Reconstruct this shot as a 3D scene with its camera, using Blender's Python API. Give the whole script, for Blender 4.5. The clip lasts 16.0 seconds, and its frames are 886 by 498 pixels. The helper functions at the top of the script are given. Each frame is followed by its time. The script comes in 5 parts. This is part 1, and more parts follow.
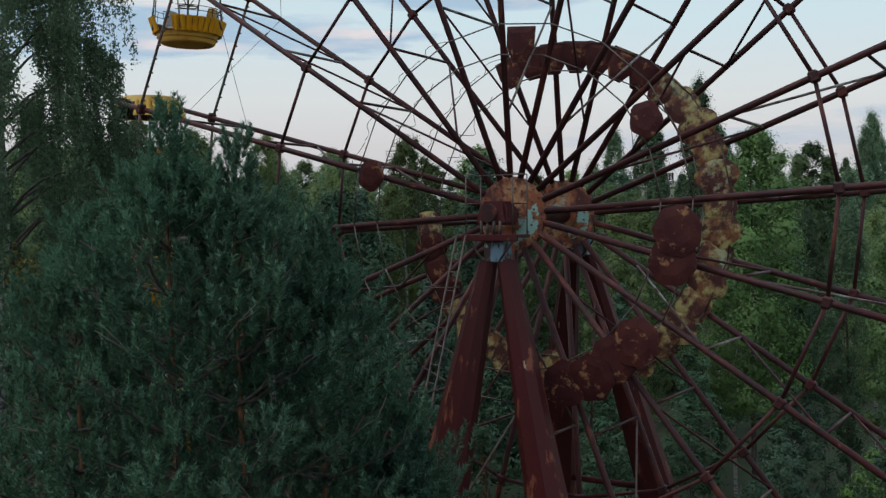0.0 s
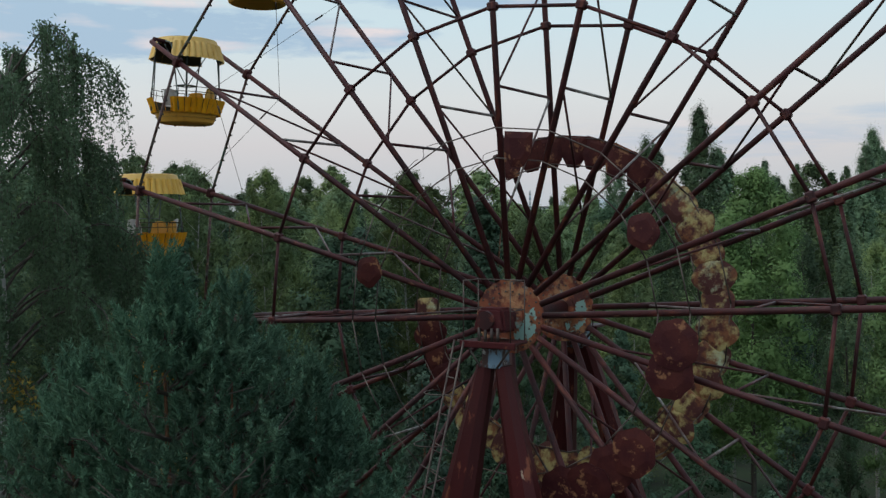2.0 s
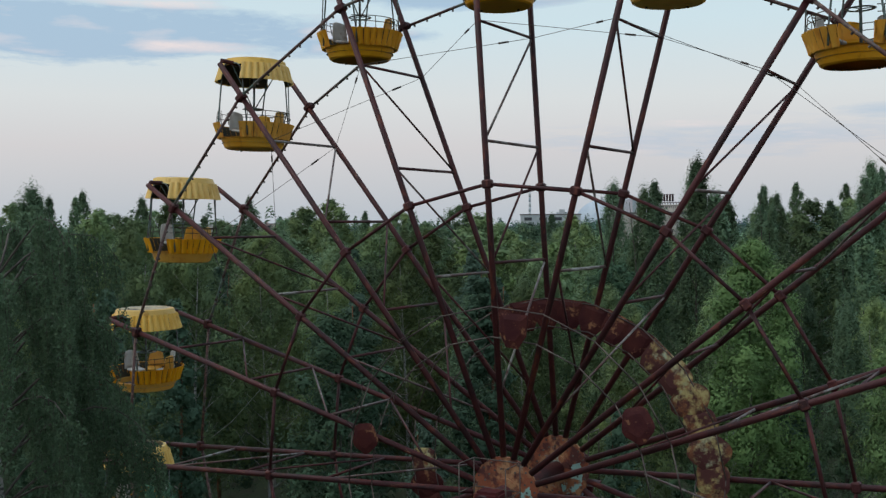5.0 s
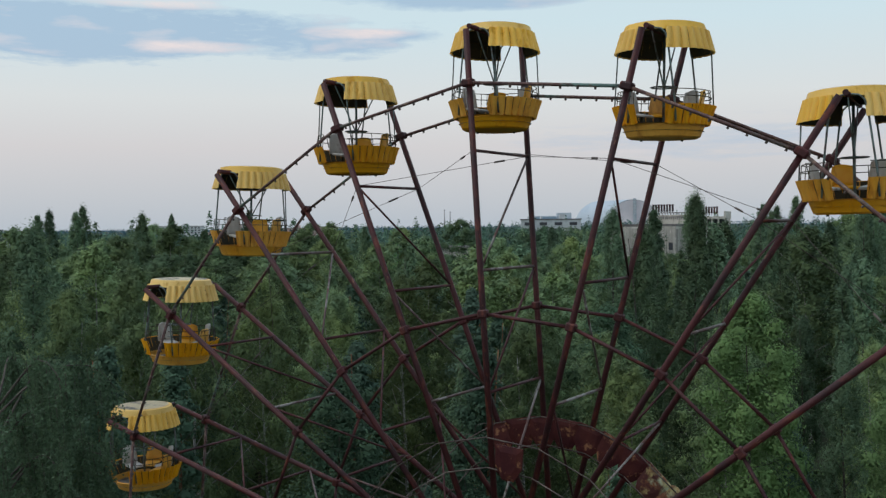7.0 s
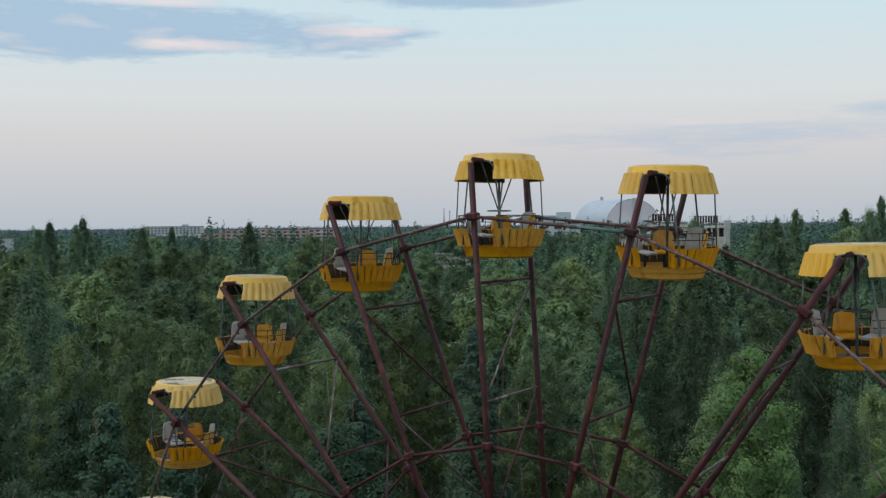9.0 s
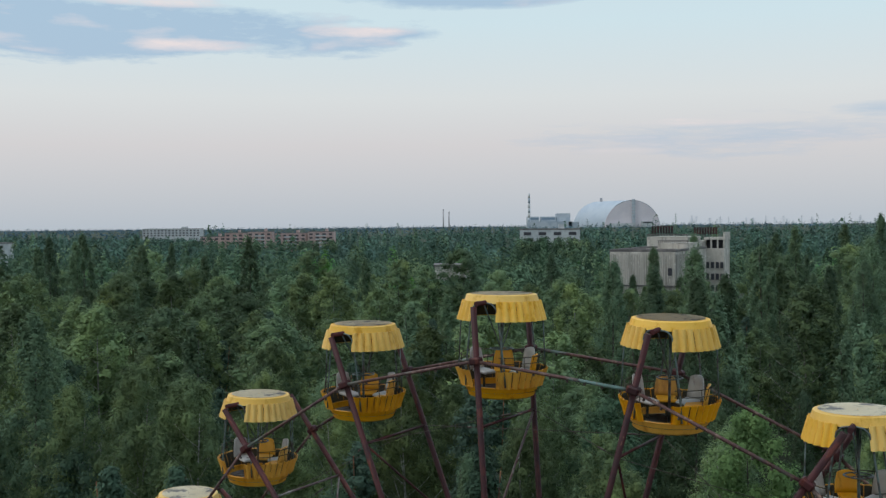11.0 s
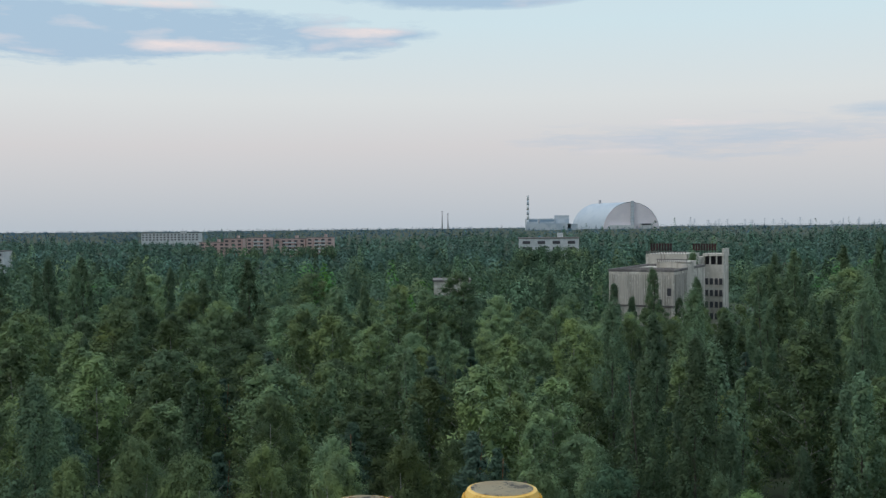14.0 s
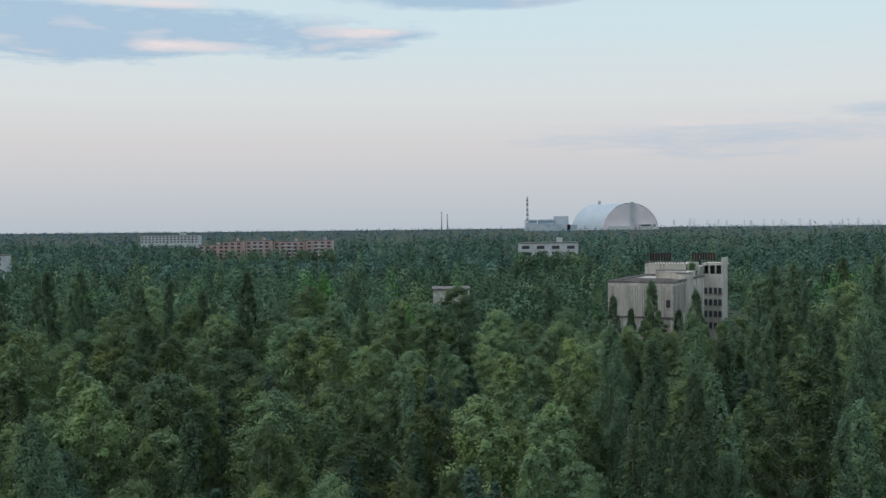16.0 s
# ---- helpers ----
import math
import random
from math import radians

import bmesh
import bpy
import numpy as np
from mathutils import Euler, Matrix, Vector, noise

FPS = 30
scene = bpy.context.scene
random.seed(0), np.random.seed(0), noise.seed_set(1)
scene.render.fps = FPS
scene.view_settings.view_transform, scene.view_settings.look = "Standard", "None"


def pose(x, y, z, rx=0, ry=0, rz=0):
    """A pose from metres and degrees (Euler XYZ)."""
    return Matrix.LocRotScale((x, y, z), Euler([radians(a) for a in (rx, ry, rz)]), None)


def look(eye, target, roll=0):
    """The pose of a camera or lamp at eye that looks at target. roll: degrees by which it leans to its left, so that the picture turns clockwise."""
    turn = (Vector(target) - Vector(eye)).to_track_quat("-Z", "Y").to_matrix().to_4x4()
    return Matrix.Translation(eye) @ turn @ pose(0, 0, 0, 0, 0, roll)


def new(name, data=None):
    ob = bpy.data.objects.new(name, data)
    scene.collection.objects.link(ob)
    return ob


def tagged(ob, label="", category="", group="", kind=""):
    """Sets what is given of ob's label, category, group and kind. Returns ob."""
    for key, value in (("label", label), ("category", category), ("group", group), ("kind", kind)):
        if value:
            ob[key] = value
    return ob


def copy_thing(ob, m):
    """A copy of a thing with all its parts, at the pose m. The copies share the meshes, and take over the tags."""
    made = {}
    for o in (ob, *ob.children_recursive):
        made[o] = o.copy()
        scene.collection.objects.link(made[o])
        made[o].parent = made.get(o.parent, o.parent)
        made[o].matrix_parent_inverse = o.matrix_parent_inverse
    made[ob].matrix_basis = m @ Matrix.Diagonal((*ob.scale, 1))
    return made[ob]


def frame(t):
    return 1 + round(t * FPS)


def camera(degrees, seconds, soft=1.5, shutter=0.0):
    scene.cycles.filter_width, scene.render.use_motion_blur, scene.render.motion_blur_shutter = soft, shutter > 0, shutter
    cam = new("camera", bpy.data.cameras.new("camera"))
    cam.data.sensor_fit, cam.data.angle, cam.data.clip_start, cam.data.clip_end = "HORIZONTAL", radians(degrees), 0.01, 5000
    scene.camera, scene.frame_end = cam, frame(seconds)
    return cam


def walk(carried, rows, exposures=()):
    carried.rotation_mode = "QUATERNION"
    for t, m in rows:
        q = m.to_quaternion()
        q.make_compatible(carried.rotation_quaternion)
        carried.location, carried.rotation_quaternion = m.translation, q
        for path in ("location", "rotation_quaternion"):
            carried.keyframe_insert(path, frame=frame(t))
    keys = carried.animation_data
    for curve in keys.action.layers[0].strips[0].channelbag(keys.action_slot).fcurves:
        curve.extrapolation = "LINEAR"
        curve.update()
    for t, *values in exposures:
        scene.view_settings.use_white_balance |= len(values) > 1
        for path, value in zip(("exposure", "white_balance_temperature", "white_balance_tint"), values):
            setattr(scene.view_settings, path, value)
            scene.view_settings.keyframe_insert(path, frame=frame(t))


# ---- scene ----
cam = camera(46.5, 16.0, soft=1.35)
# seconds, eye x y z, yaw, pitch, roll
ROWS = [
    (0.0, -0.040, -0.060, 13.950, -0.02, -1.28, 0.20),
    (0.5, -0.020, -0.058, 14.416, -0.01, -1.33, 0.21),
    (1.0, 0.000, -0.056, 14.916, 0.00, -1.35, 0.23),
    (1.5, 0.020, -0.054, 15.449, 0.02, -1.35, 0.25),
    (2.0, 0.032, -0.041, 15.938, 0.04, -1.36, 0.28),
    (2.5, 0.043, -0.027, 16.429, 0.04, -1.36, 0.30),
    (3.0, 0.055, -0.013, 16.942, 0.04, -1.35, 0.34),
    (3.5, 0.066, 0.000, 17.497, 0.03, -1.33, 0.37),
    (4.0, 0.092, -0.001, 18.098, 0.03, -1.32, 0.39),
    (6.5, 0.224, -0.009, 21.186, 0.05, -1.31, 0.50),
    (7.0, 0.250, -0.010, 21.823, 0.06, -1.32, 0.50),
    (7.5, 0.230, -0.028, 22.458, 0.06, -1.34, 0.50),
    (8.0, 0.210, -0.046, 23.088, 0.05, -1.36, 0.48),
    (8.5, 0.190, -0.064, 23.740, 0.05, -1.39, 0.47),
    (9.0, 0.170, -0.082, 24.428, 0.03, -1.41, 0.45),
    (9.5, 0.150, -0.100, 25.103, 0.02, -1.43, 0.43),
    (10.0, 0.142, -0.087, 25.786, 0.01, -1.42, 0.41),
    (12.5, 0.100, -0.020, 29.362, -0.04, -1.38, 0.45),
    (13.0, 0.099, -0.003, 29.990, -0.05, -1.37, 0.45),
    (13.5, 0.109, 0.014, 30.600, -0.06, -1.36, 0.46),
    (14.0, 0.128, 0.031, 31.210, -0.07, -1.36, 0.48),
    (14.5, 0.148, 0.049, 31.800, -0.07, -1.37, 0.49),
    (15.0, 0.169, 0.066, 32.380, -0.07, -1.37, 0.49),
    (15.5, 0.195, 0.083, 32.950, -0.08, -1.36, 0.50),
    (16.0, 0.224, 0.100, 33.510, -0.10, -1.35, 0.50),
]
walk(cam, [(t, pose(x, y, z, 90 + pitch, roll, yaw)) for t, x, y, z, yaw, pitch, roll in ROWS])

# ---- world, sun, exposure ----
scene.view_settings.exposure = 0.0
SUN_ELEVATION, SUN_AZIMUTH = 14.0, 262.0     # evening sun to the left, under thin cloud


def make_world():
    w = bpy.data.worlds.new("evening_sky")
    scene.world = w
    w.use_nodes = True
    nt = w.node_tree
    nt.nodes.clear()
    N, L = nt.nodes.new, nt.links.new

    def math_node(op, a, b=None, clamp=False):
        n = N("ShaderNodeMath")
        n.operation, n.use_clamp = op, clamp
        for i, v in enumerate((a, b)):
            if v is None:
                continue
            if isinstance(v, (int, float)):
                n.inputs[i].default_value = v
            else:
                L(v, n.inputs[i])
        return n.outputs[0]

    def mix_col(fac, a, b):
        n = N("ShaderNodeMix")
        n.data_type = "RGBA"
        for sock, v in ((n.inputs[0], fac), (n.inputs[6], a), (n.inputs[7], b)):
            if isinstance(v, tuple):
                sock.default_value = (*v, 1)
            elif isinstance(v, (int, float)):
                sock.default_value = v
            else:
                L(v, sock)
        return n.outputs[2]

    sky = N("ShaderNodeTexSky")
    sky.sky_type, sky.sun_disc = "NISHITA", False
    sky.sun_elevation, sky.sun_rotation = radians(SUN_ELEVATION), radians(SUN_AZIMUTH)
    sky.air_density, sky.dust_density, sky.ozone_density = 1.0, 1.5, 1.0
    co = N("ShaderNodeTexCoord")
    sep = N("ShaderNodeSeparateXYZ")
    L(co.outputs["Generated"], sep.inputs[0])
    x, y, z = sep.outputs
    ramp = N("ShaderNodeValToRGB")
    L(z, ramp.inputs[0])
    stops = [(0.0, (0.51, 0.57, 0.64)), (0.03, (0.58, 0.61, 0.66)), (0.075, (0.69, 0.67, 0.69)), (0.12, (0.74, 0.77, 0.78)),
             (0.19, (0.66, 0.81, 0.87)), (0.45, (0.54, 0.69, 0.82)), (1.0, (0.45, 0.59, 0.75))]
    els = ramp.color_ramp.elements
    while len(els) < len(stops):
        els.new(0.5)
    for e, (p, c) in zip(els, stops):
        e.position, e.color = p, (*c, 1)
    veil = ramp.outputs[0]
    # thin evening cloud over the clear sky: the veil carries most of the light
    nish = N("ShaderNodeVectorMath")
    nish.operation = "SCALE"
    L(sky.outputs[0], nish.inputs[0])
    nish.inputs["Scale"].default_value = 0.10
    base = mix_col(0.90, nish.outputs[0], veil)
    # cloud banks: stretched noise on a flat layer seen at its slant
    slant = math_node("MAXIMUM", math_node("ADD", z, 0.06), 0.03)
    px = math_node("DIVIDE", x, slant)
    py = math_node("DIVIDE", y, slant)
    pos = N("ShaderNodeCombineXYZ")
    L(px, pos.inputs[0])
    L(py, pos.inputs[1])
    cl = N("ShaderNodeTexNoise")
    L(pos.outputs[0], cl.inputs["Vector"])
    cl.inputs["Scale"].default_value, cl.inputs["Detail"].default_value, cl.inputs["Roughness"].default_value = 1.6, 9, 0.66
    puff = cl.outputs["Fac"]

    def bank(az, el, waz, wel, edge, gain):
        """a soft bank of cloud round one direction, its outline broken by the noise"""
        a0 = math_node("SUBTRACT", math_node("DIVIDE", x, math_node("MAXIMUM", y, 0.05)), az)
        e0 = math_node("SUBTRACT", z, el)
        d = math_node("ADD", math_node("POWER", math_node("ABSOLUTE", math_node("DIVIDE", a0, waz)), 2.0),
                      math_node("POWER", math_node("ABSOLUTE", math_node("DIVIDE", e0, wel)), 2.0))
        body = math_node("SUBTRACT", 1.0, d)
        v = math_node("ADD", body, math_node("MULTIPLY", math_node("SUBTRACT", puff, 0.5), edge))
        front = math_node("GREATER_THAN", y, 0.0)
        return math_node("MULTIPLY", math_node("MULTIPLY", math_node("MULTIPLY", v, gain), 1.0, True), front)

    c1 = bank(-0.37, 0.178, 0.34, 0.031, 3.2, 1.9)
    c2 = bank(0.01, 0.214, 0.13, 0.013, 2.6, 1.9)
    c3 = bank(0.28, 0.080, 0.20, 0.020, 5.0, 0.42)
    c4 = bank(-0.11, 0.180, 0.11, 0.009, 2.4, 1.6)
    c5 = bank(0.42, 0.100, 0.05, 0.008, 4.0, 0.5)
    lit = N("ShaderNodeTexNoise")
    L(pos.outputs[0], lit.inputs["Vector"])
    lit.inputs["Scale"].default_value, lit.inputs["Detail"].default_value = 3.2, 6
    pink = math_node("MULTIPLY", math_node("SUBTRACT", lit.outputs["Fac"], 0.55), 3.0, True)
    # rims that catch the last sun
    for rim in (bank(-0.232, 0.167, 0.075, 0.007, 3.6, 0.9), bank(-0.082, 0.184, 0.060, 0.007, 3.6, 0.9), bank(0.25, 0.095, 0.14, 0.006, 3.0, 0.8), bank(0.17, 0.068, 0.05, 0.004, 2.0, 0.8), bank(-0.28, 0.205, 0.10, 0.006, 3.0, 0.9)):
        pink = math_node("MAXIMUM", pink, rim)
    cloud_col = mix_col(pink, (0.37, 0.52, 0.68), (0.83, 0.73, 0.73))
    allc = math_node("MAXIMUM", math_node("MAXIMUM", c1, c2), math_node("MAXIMUM", math_node("MAXIMUM", c3, c5), c4))
    col = mix_col(math_node("MULTIPLY", allc, 0.85), base, cloud_col)
    bg = N("ShaderNodeBackground")
    L(col, bg.inputs[0])
    bg.inputs[1].default_value = 1.0
    out = N("ShaderNodeOutputWorld")
    L(bg.outputs[0], out.inputs[0])


make_world()
sun = new("sun", bpy.data.lights.new("sun", "SUN"))
sun.data.energy, sun.data.angle, sun.data.color = 1.15, radians(35), (1.0, 0.94, 0.88)
az, el = radians(SUN_AZIMUTH), radians(62)
sun.matrix_world = look((60 * math.sin(az) * math.cos(el), 60 * math.cos(az) * math.cos(el), 60 * math.sin(el) + 20), (0, 0, 20))


# ---- materials ----
def material(name, base, rough=0.7, metal=0.0, layers=(), bump=0.0, bump_scale=30.0, leaf=0.0, island=0.0, spec=None, vary=0.0, tint=0.0):
    """layers: (colour, noise scale, threshold, softness, stretch) laid over the base one after another"""
    m = bpy.data.materials.new(name)
    m.use_nodes = True
    nt = m.node_tree
    N, L = nt.nodes.new, nt.links.new
    b = nt.nodes["Principled BSDF"]
    b.inputs["Roughness"].default_value, b.inputs["Metallic"].default_value = rough, metal
    if spec is not None:
        b.inputs["Specular IOR Level"].default_value = spec
    co = N("ShaderNodeTexCoord")
    info = N("ShaderNodeObjectInfo")
    shift = N("ShaderNodeVectorMath")
    shift.operation = "SCALE"
    L(info.outputs["Location"], shift.inputs[0])
    shift.inputs["Scale"].default_value = 1.37
    place = N("ShaderNodeVectorMath")
    L(co.outputs["Object"], place.inputs[0])
    L(shift.outputs[0], place.inputs[1])
    col = None

    def mixer(fac, a, bcol):
        n = N("ShaderNodeMix")
        n.data_type = "RGBA"
        L(fac, n.inputs[0])
        if isinstance(a, tuple):
            n.inputs[6].default_value = (*a, 1)
        else:
            L(a, n.inputs[6])
        n.inputs[7].default_value = (*bcol, 1)
        return n.outputs[2]

    col = base
    for lc, sc, th, soft, stretch in layers:
        mp = N("ShaderNodeMapping")
        L(place.outputs[0], mp.inputs[0])
        mp.inputs["Scale"].default_value = stretch
        nz = N("ShaderNodeTexNoise")
        L(mp.outputs[0], nz.inputs["Vector"])
        nz.inputs["Scale"].default_value, nz.inputs["Detail"].default_value, nz.inputs["Roughness"].default_value = sc, 6, 0.65
        r = N("ShaderNodeMapRange")
        r.inputs[1].default_value, r.inputs[2].default_value = th - soft, th + soft
        L(nz.outputs["Fac"], r.inputs[0])
        col = mixer(r.outputs[0], col, lc)
    if island or vary or tint:
        hsv = N("ShaderNodeHueSaturation")
        geo = N("ShaderNodeNewGeometry")

        def spread(sock, lo, hi):
            n = N("ShaderNodeMapRange")
            n.inputs[3].default_value, n.inputs[4].default_value = lo, hi
            L(sock, n.inputs[0])
            return n.outputs[0]
        v1 = spread(geo.outputs["Random Per Island"], 1 - island, 1 + island)
        own = info.outputs["Random"]
        if tint:
            shade = N("ShaderNodeAttribute")
            shade.attribute_name = "tint"
            own, vary = shade.outputs["Fac"], tint
        v2 = spread(own, 1 - vary * 0.9, 1 + vary * 1.2)
        mu = N("ShaderNodeMath")
        mu.operation = "MULTIPLY"
        L(v1, mu.inputs[0])
        L(v2, mu.inputs[1])
        L(mu.outputs[0], hsv.inputs["Value"])
        turn = N("ShaderNodeMath")
        turn.operation = "FRACT"
        more = N("ShaderNodeMath")
        more.operation = "MULTIPLY"
        L(own, more.inputs[0])
        more.inputs[1].default_value = 7.31
        L(more.outputs[0], turn.inputs[0])
        L(spread(turn.outputs[0], 0.5 - vary * 0.045, 0.5 + vary * 0.03), hsv.inputs["Hue"])
        L(spread(turn.outputs[0], 1.10, 0.94), hsv.inputs["Saturation"])
        if isinstance(col, tuple):
            hsv.inputs["Color"].default_value = (*col, 1)
        else:
            L(col, hsv.inputs["Color"])
        col = hsv.outputs[0]
    if isinstance(col, tuple):
        b.inputs["Base Color"].default_value = (*col, 1)
    else:
        L(col, b.inputs["Base Color"])
    if bump:
        nz = N("ShaderNodeTexNoise")
        L(place.outputs[0], nz.inputs["Vector"])
        nz.inputs["Scale"].default_value, nz.inputs["Detail"].default_value = bump_scale, 5
        bp = N("ShaderNodeBump")
        bp.inputs["Strength"].default_value, bp.inputs["Distance"].default_value = bump, 0.02
        L(nz.outputs["Fac"], bp.inputs["Height"])
        L(bp.outputs[0], b.inputs["Normal"])
    if leaf:
        tr = N("ShaderNodeBsdfTranslucent")
        if isinstance(col, tuple):
            tr.inputs[0].default_value = (*col, 1)
        else:
            L(col, tr.inputs[0])
        mx = N("ShaderNodeMixShader")
        mx.inputs[0].default_value = leaf
        L(b.outputs[0], mx.inputs[1])
        L(tr.outputs[0], mx.inputs[2])
        L(mx.outputs[0], nt.nodes["Material Output"].inputs[0])
    return m


ONE = (1, 1, 1)
RED = material("red_painted_steel", (0.072, 0.015, 0.016), 0.55, 0.0,
               [((0.032, 0.010, 0.012), 1.3, 0.5, 0.12, ONE), ((0.12, 0.03, 0.02), 6.0, 0.60, 0.05, (1, 1, 0.35)), ((0.24, 0.11, 0.07), 9.0, 0.68, 0.02, (1, 1, 0.3))], spec=0.3, bump=0.3)
RED_DARK = material("dark_red_sheet", (0.075, 0.011, 0.013), 0.65, 0.0,
                    [((0.055, 0.012, 0.014), 1.5, 0.5, 0.15, ONE), ((0.15, 0.05, 0.03), 7.0, 0.62, 0.04, ONE)], spec=0.2, bump=0.2)
LEG = material("leg_red_paint", (0.075, 0.010, 0.011), 0.55, 0.0,
               [((0.055, 0.013, 0.014), 0.7, 0.5, 0.2, (1, 1, 0.4)), ((0.22, 0.07, 0.04), 3.0, 0.61, 0.03, (1, 1, 0.3)), ((0.42, 0.30, 0.22), 4.5, 0.70, 0.015, (1, 1, 0.25))], spec=0.2, bump=0.2)
PANEL_RED = material("rusted_red_panel", (0.045, 0.008, 0.010), 0.65, 0.0,
                     [((0.075, 0.017, 0.014), 2.0, 0.5, 0.1, ONE), ((0.26, 0.12, 0.06), 4.5, 0.61, 0.04, ONE)], spec=0.2, bump=0.25, bump_scale=18)
WIRE = material("weathered_iron", (0.07, 0.05, 0.045), 0.6, 0.3, [((0.16, 0.13, 0.11), 8.0, 0.55, 0.1, (1, 1, 0.3))])
GREYSTEEL = material("bare_grey_strut", (0.11, 0.075, 0.07), 0.55, 0.2,
                     [((0.30, 0.29, 0.27), 0.8, 0.56, 0.04, ONE), ((0.10, 0.04, 0.03), 5.0, 0.55, 0.08, ONE)])
RING = material("lamp_ring_paint", (0.10, 0.045, 0.04), 0.6, 0.1,
                [((0.16, 0.25, 0.22), 0.35, 0.56, 0.05, ONE), ((0.24, 0.16, 0.12), 12.0, 0.58, 0.05, ONE), ((0.05, 0.02, 0.02), 5.0, 0.57, 0.06, ONE)])
GREEN = material("green_painted_pipe", (0.13, 0.18, 0.17), 0.5, 0.1, [((0.07, 0.05, 0.045), 5.0, 0.52, 0.08, ONE)])
PANEL = material("rusted_cream_panel", (0.46, 0.37, 0.15), 0.7, 0.0,
                 [((0.45, 0.52, 0.36), 1.1, 0.60, 0.06, ONE), ((0.22, 0.08, 0.032), 4.0, 0.50, 0.07, ONE), ((0.075, 0.016, 0.014), 2.6, 0.49, 0.05, ONE)], bump=0.25, bump_scale=18)
HUB = material("hub_rust_and_teal", (0.26, 0.070, 0.030), 0.7, 0.0,
               [((0.38, 0.19, 0.09), 3.0, 0.54, 0.06, ONE), ((0.28, 0.44, 0.40), 1.3, 0.63, 0.03, ONE), ((0.085, 0.022, 0.018), 4.0, 0.53, 0.06, ONE)], bump=0.3)
TEAL = material("teal_hub_paint", (0.26, 0.42, 0.38), 0.6, 0.0, [((0.24, 0.085, 0.035), 3.2, 0.54, 0.02, ONE), ((0.10, 0.03, 0.02), 9.0, 0.66, 0.02, ONE)], bump=0.3)
BLUE = material("pale_blue_chipped_paint", (0.17, 0.26, 0.34), 0.6, 0.0, [((0.06, 0.03, 0.025), 3.5, 0.48, 0.03, (1, 1, 0.5)), ((0.5, 0.5, 0.48), 6.0, 0.62, 0.03, ONE)])
YELLOW = material("sun_bleached_yellow_paint", (0.77, 0.46, 0.085), 0.5, 0.0,
                  [((0.82, 0.53, 0.14), 1.2, 0.5, 0.12, ONE), ((0.58, 0.30, 0.03), 4.0, 0.62, 0.06, (1, 1, 0.4)), ((0.25, 0.13, 0.04), 9.0, 0.72, 0.02, (1, 1, 0.3))], vary=0.08)
ORANGE = material("orange_yellow_basket_paint", (0.76, 0.33, 0.018), 0.5, 0.0,
                  [((0.80, 0.41, 0.045), 1.2, 0.5, 0.12, ONE), ((0.55, 0.21, 0.012), 4.0, 0.62, 0.06, (1, 1, 0.4)), ((0.20, 0.09, 0.03), 9.0, 0.72, 0.02, (1, 1, 0.3))], vary=0.08)
ROOFTOP = material("weathered_roof_disc", (0.66, 0.58, 0.40), 0.7, 0.0,
                   [((0.70, 0.64, 0.47), 1.5, 0.5, 0.1, ONE), ((0.19, 0.18, 0.17), 1.7, 0.575, 0.03, ONE), ((0.46, 0.41, 0.29), 6.0, 0.6, 0.06, ONE)])
# painted shade for the cabin's inside; also colours the dark rails and seat frames
DARKIN = material("shade_and_rail_dark", (0.045, 0.04, 0.025), 0.8, 0.0, [((0.08, 0.06, 0.03), 3.0, 0.55, 0.1, ONE)])
SEATWHITE = material("rusty_white_seat", (0.50, 0.46, 0.42), 0.5, 0.0, [((0.20, 0.10, 0.06), 3.0, 0.60, 0.05, (1, 1, 0.5)), ((0.62, 0.60, 0.57), 2.0, 0.5, 0.1, ONE)])
FLOORGREY = material("grey_cabin_floor", (0.30, 0.31, 0.32), 0.7, 0.0, [((0.10, 0.09, 0.08), 3.0, 0.52, 0.08, ONE)])
CONCRETE = material("weathered_concrete", (0.58, 0.535, 0.475), 0.85, 0.0,
                    [((0.42, 0.385, 0.33), 0.25, 0.50, 0.12, (1, 1, 0.35)), ((0.21, 0.19, 0.165), 1.2, 0.60, 0.08, (1, 1, 0.08)), ((0.66, 0.62, 0.56), 0.5, 0.58, 0.06, ONE)], bump=0.2, bump_scale=3)
CONCRETE_STAINED = material("streaked_ribbed_concrete", (0.52, 0.48, 0.43), 0.9, 0.0, [((0.27, 0.25, 0.22), 0.35, 0.52, 0.14, (1, 1, 0.12)), ((0.55, 0.52, 0.47), 0.8, 0.62, 0.06, ONE)])
CONCRETE_DARK = material("stained_parapet", (0.22, 0.20, 0.19), 0.9, 0.0, [((0.12, 0.11, 0.11), 0.6, 0.5, 0.1, ONE)])
# brick red paled in colour for the haze over the distance
BRICKRED = material("haze_paled_brick", (0.50, 0.35, 0.315), 0.85, 0.0, [((0.56, 0.42, 0.385), 0.12, 0.5, 0.1, ONE), ((0.40, 0.27, 0.245), 0.4, 0.58, 0.08, ONE)])
WINDOW = material("dark_empty_window", (0.05, 0.05, 0.06), 0.4)
SIGN = material("rusted_sign_letters", (0.022, 0.012, 0.013), 0.7, 0.0, [((0.07, 0.014, 0.014), 0.5, 0.55, 0.1, ONE)])
WHITE = material("far_white_wall", (0.62, 0.63, 0.63), 0.8, 0.0, [((0.48, 0.50, 0.51), 0.2, 0.5, 0.1, ONE)])
# arch and plant colours have the distance haze mixed in
ARCH_SKIN = material("arch_cladding", (0.50, 0.56, 0.62), 0.5, 0.1, [((0.44, 0.51, 0.58), 0.03, 0.5, 0.1, ONE)])
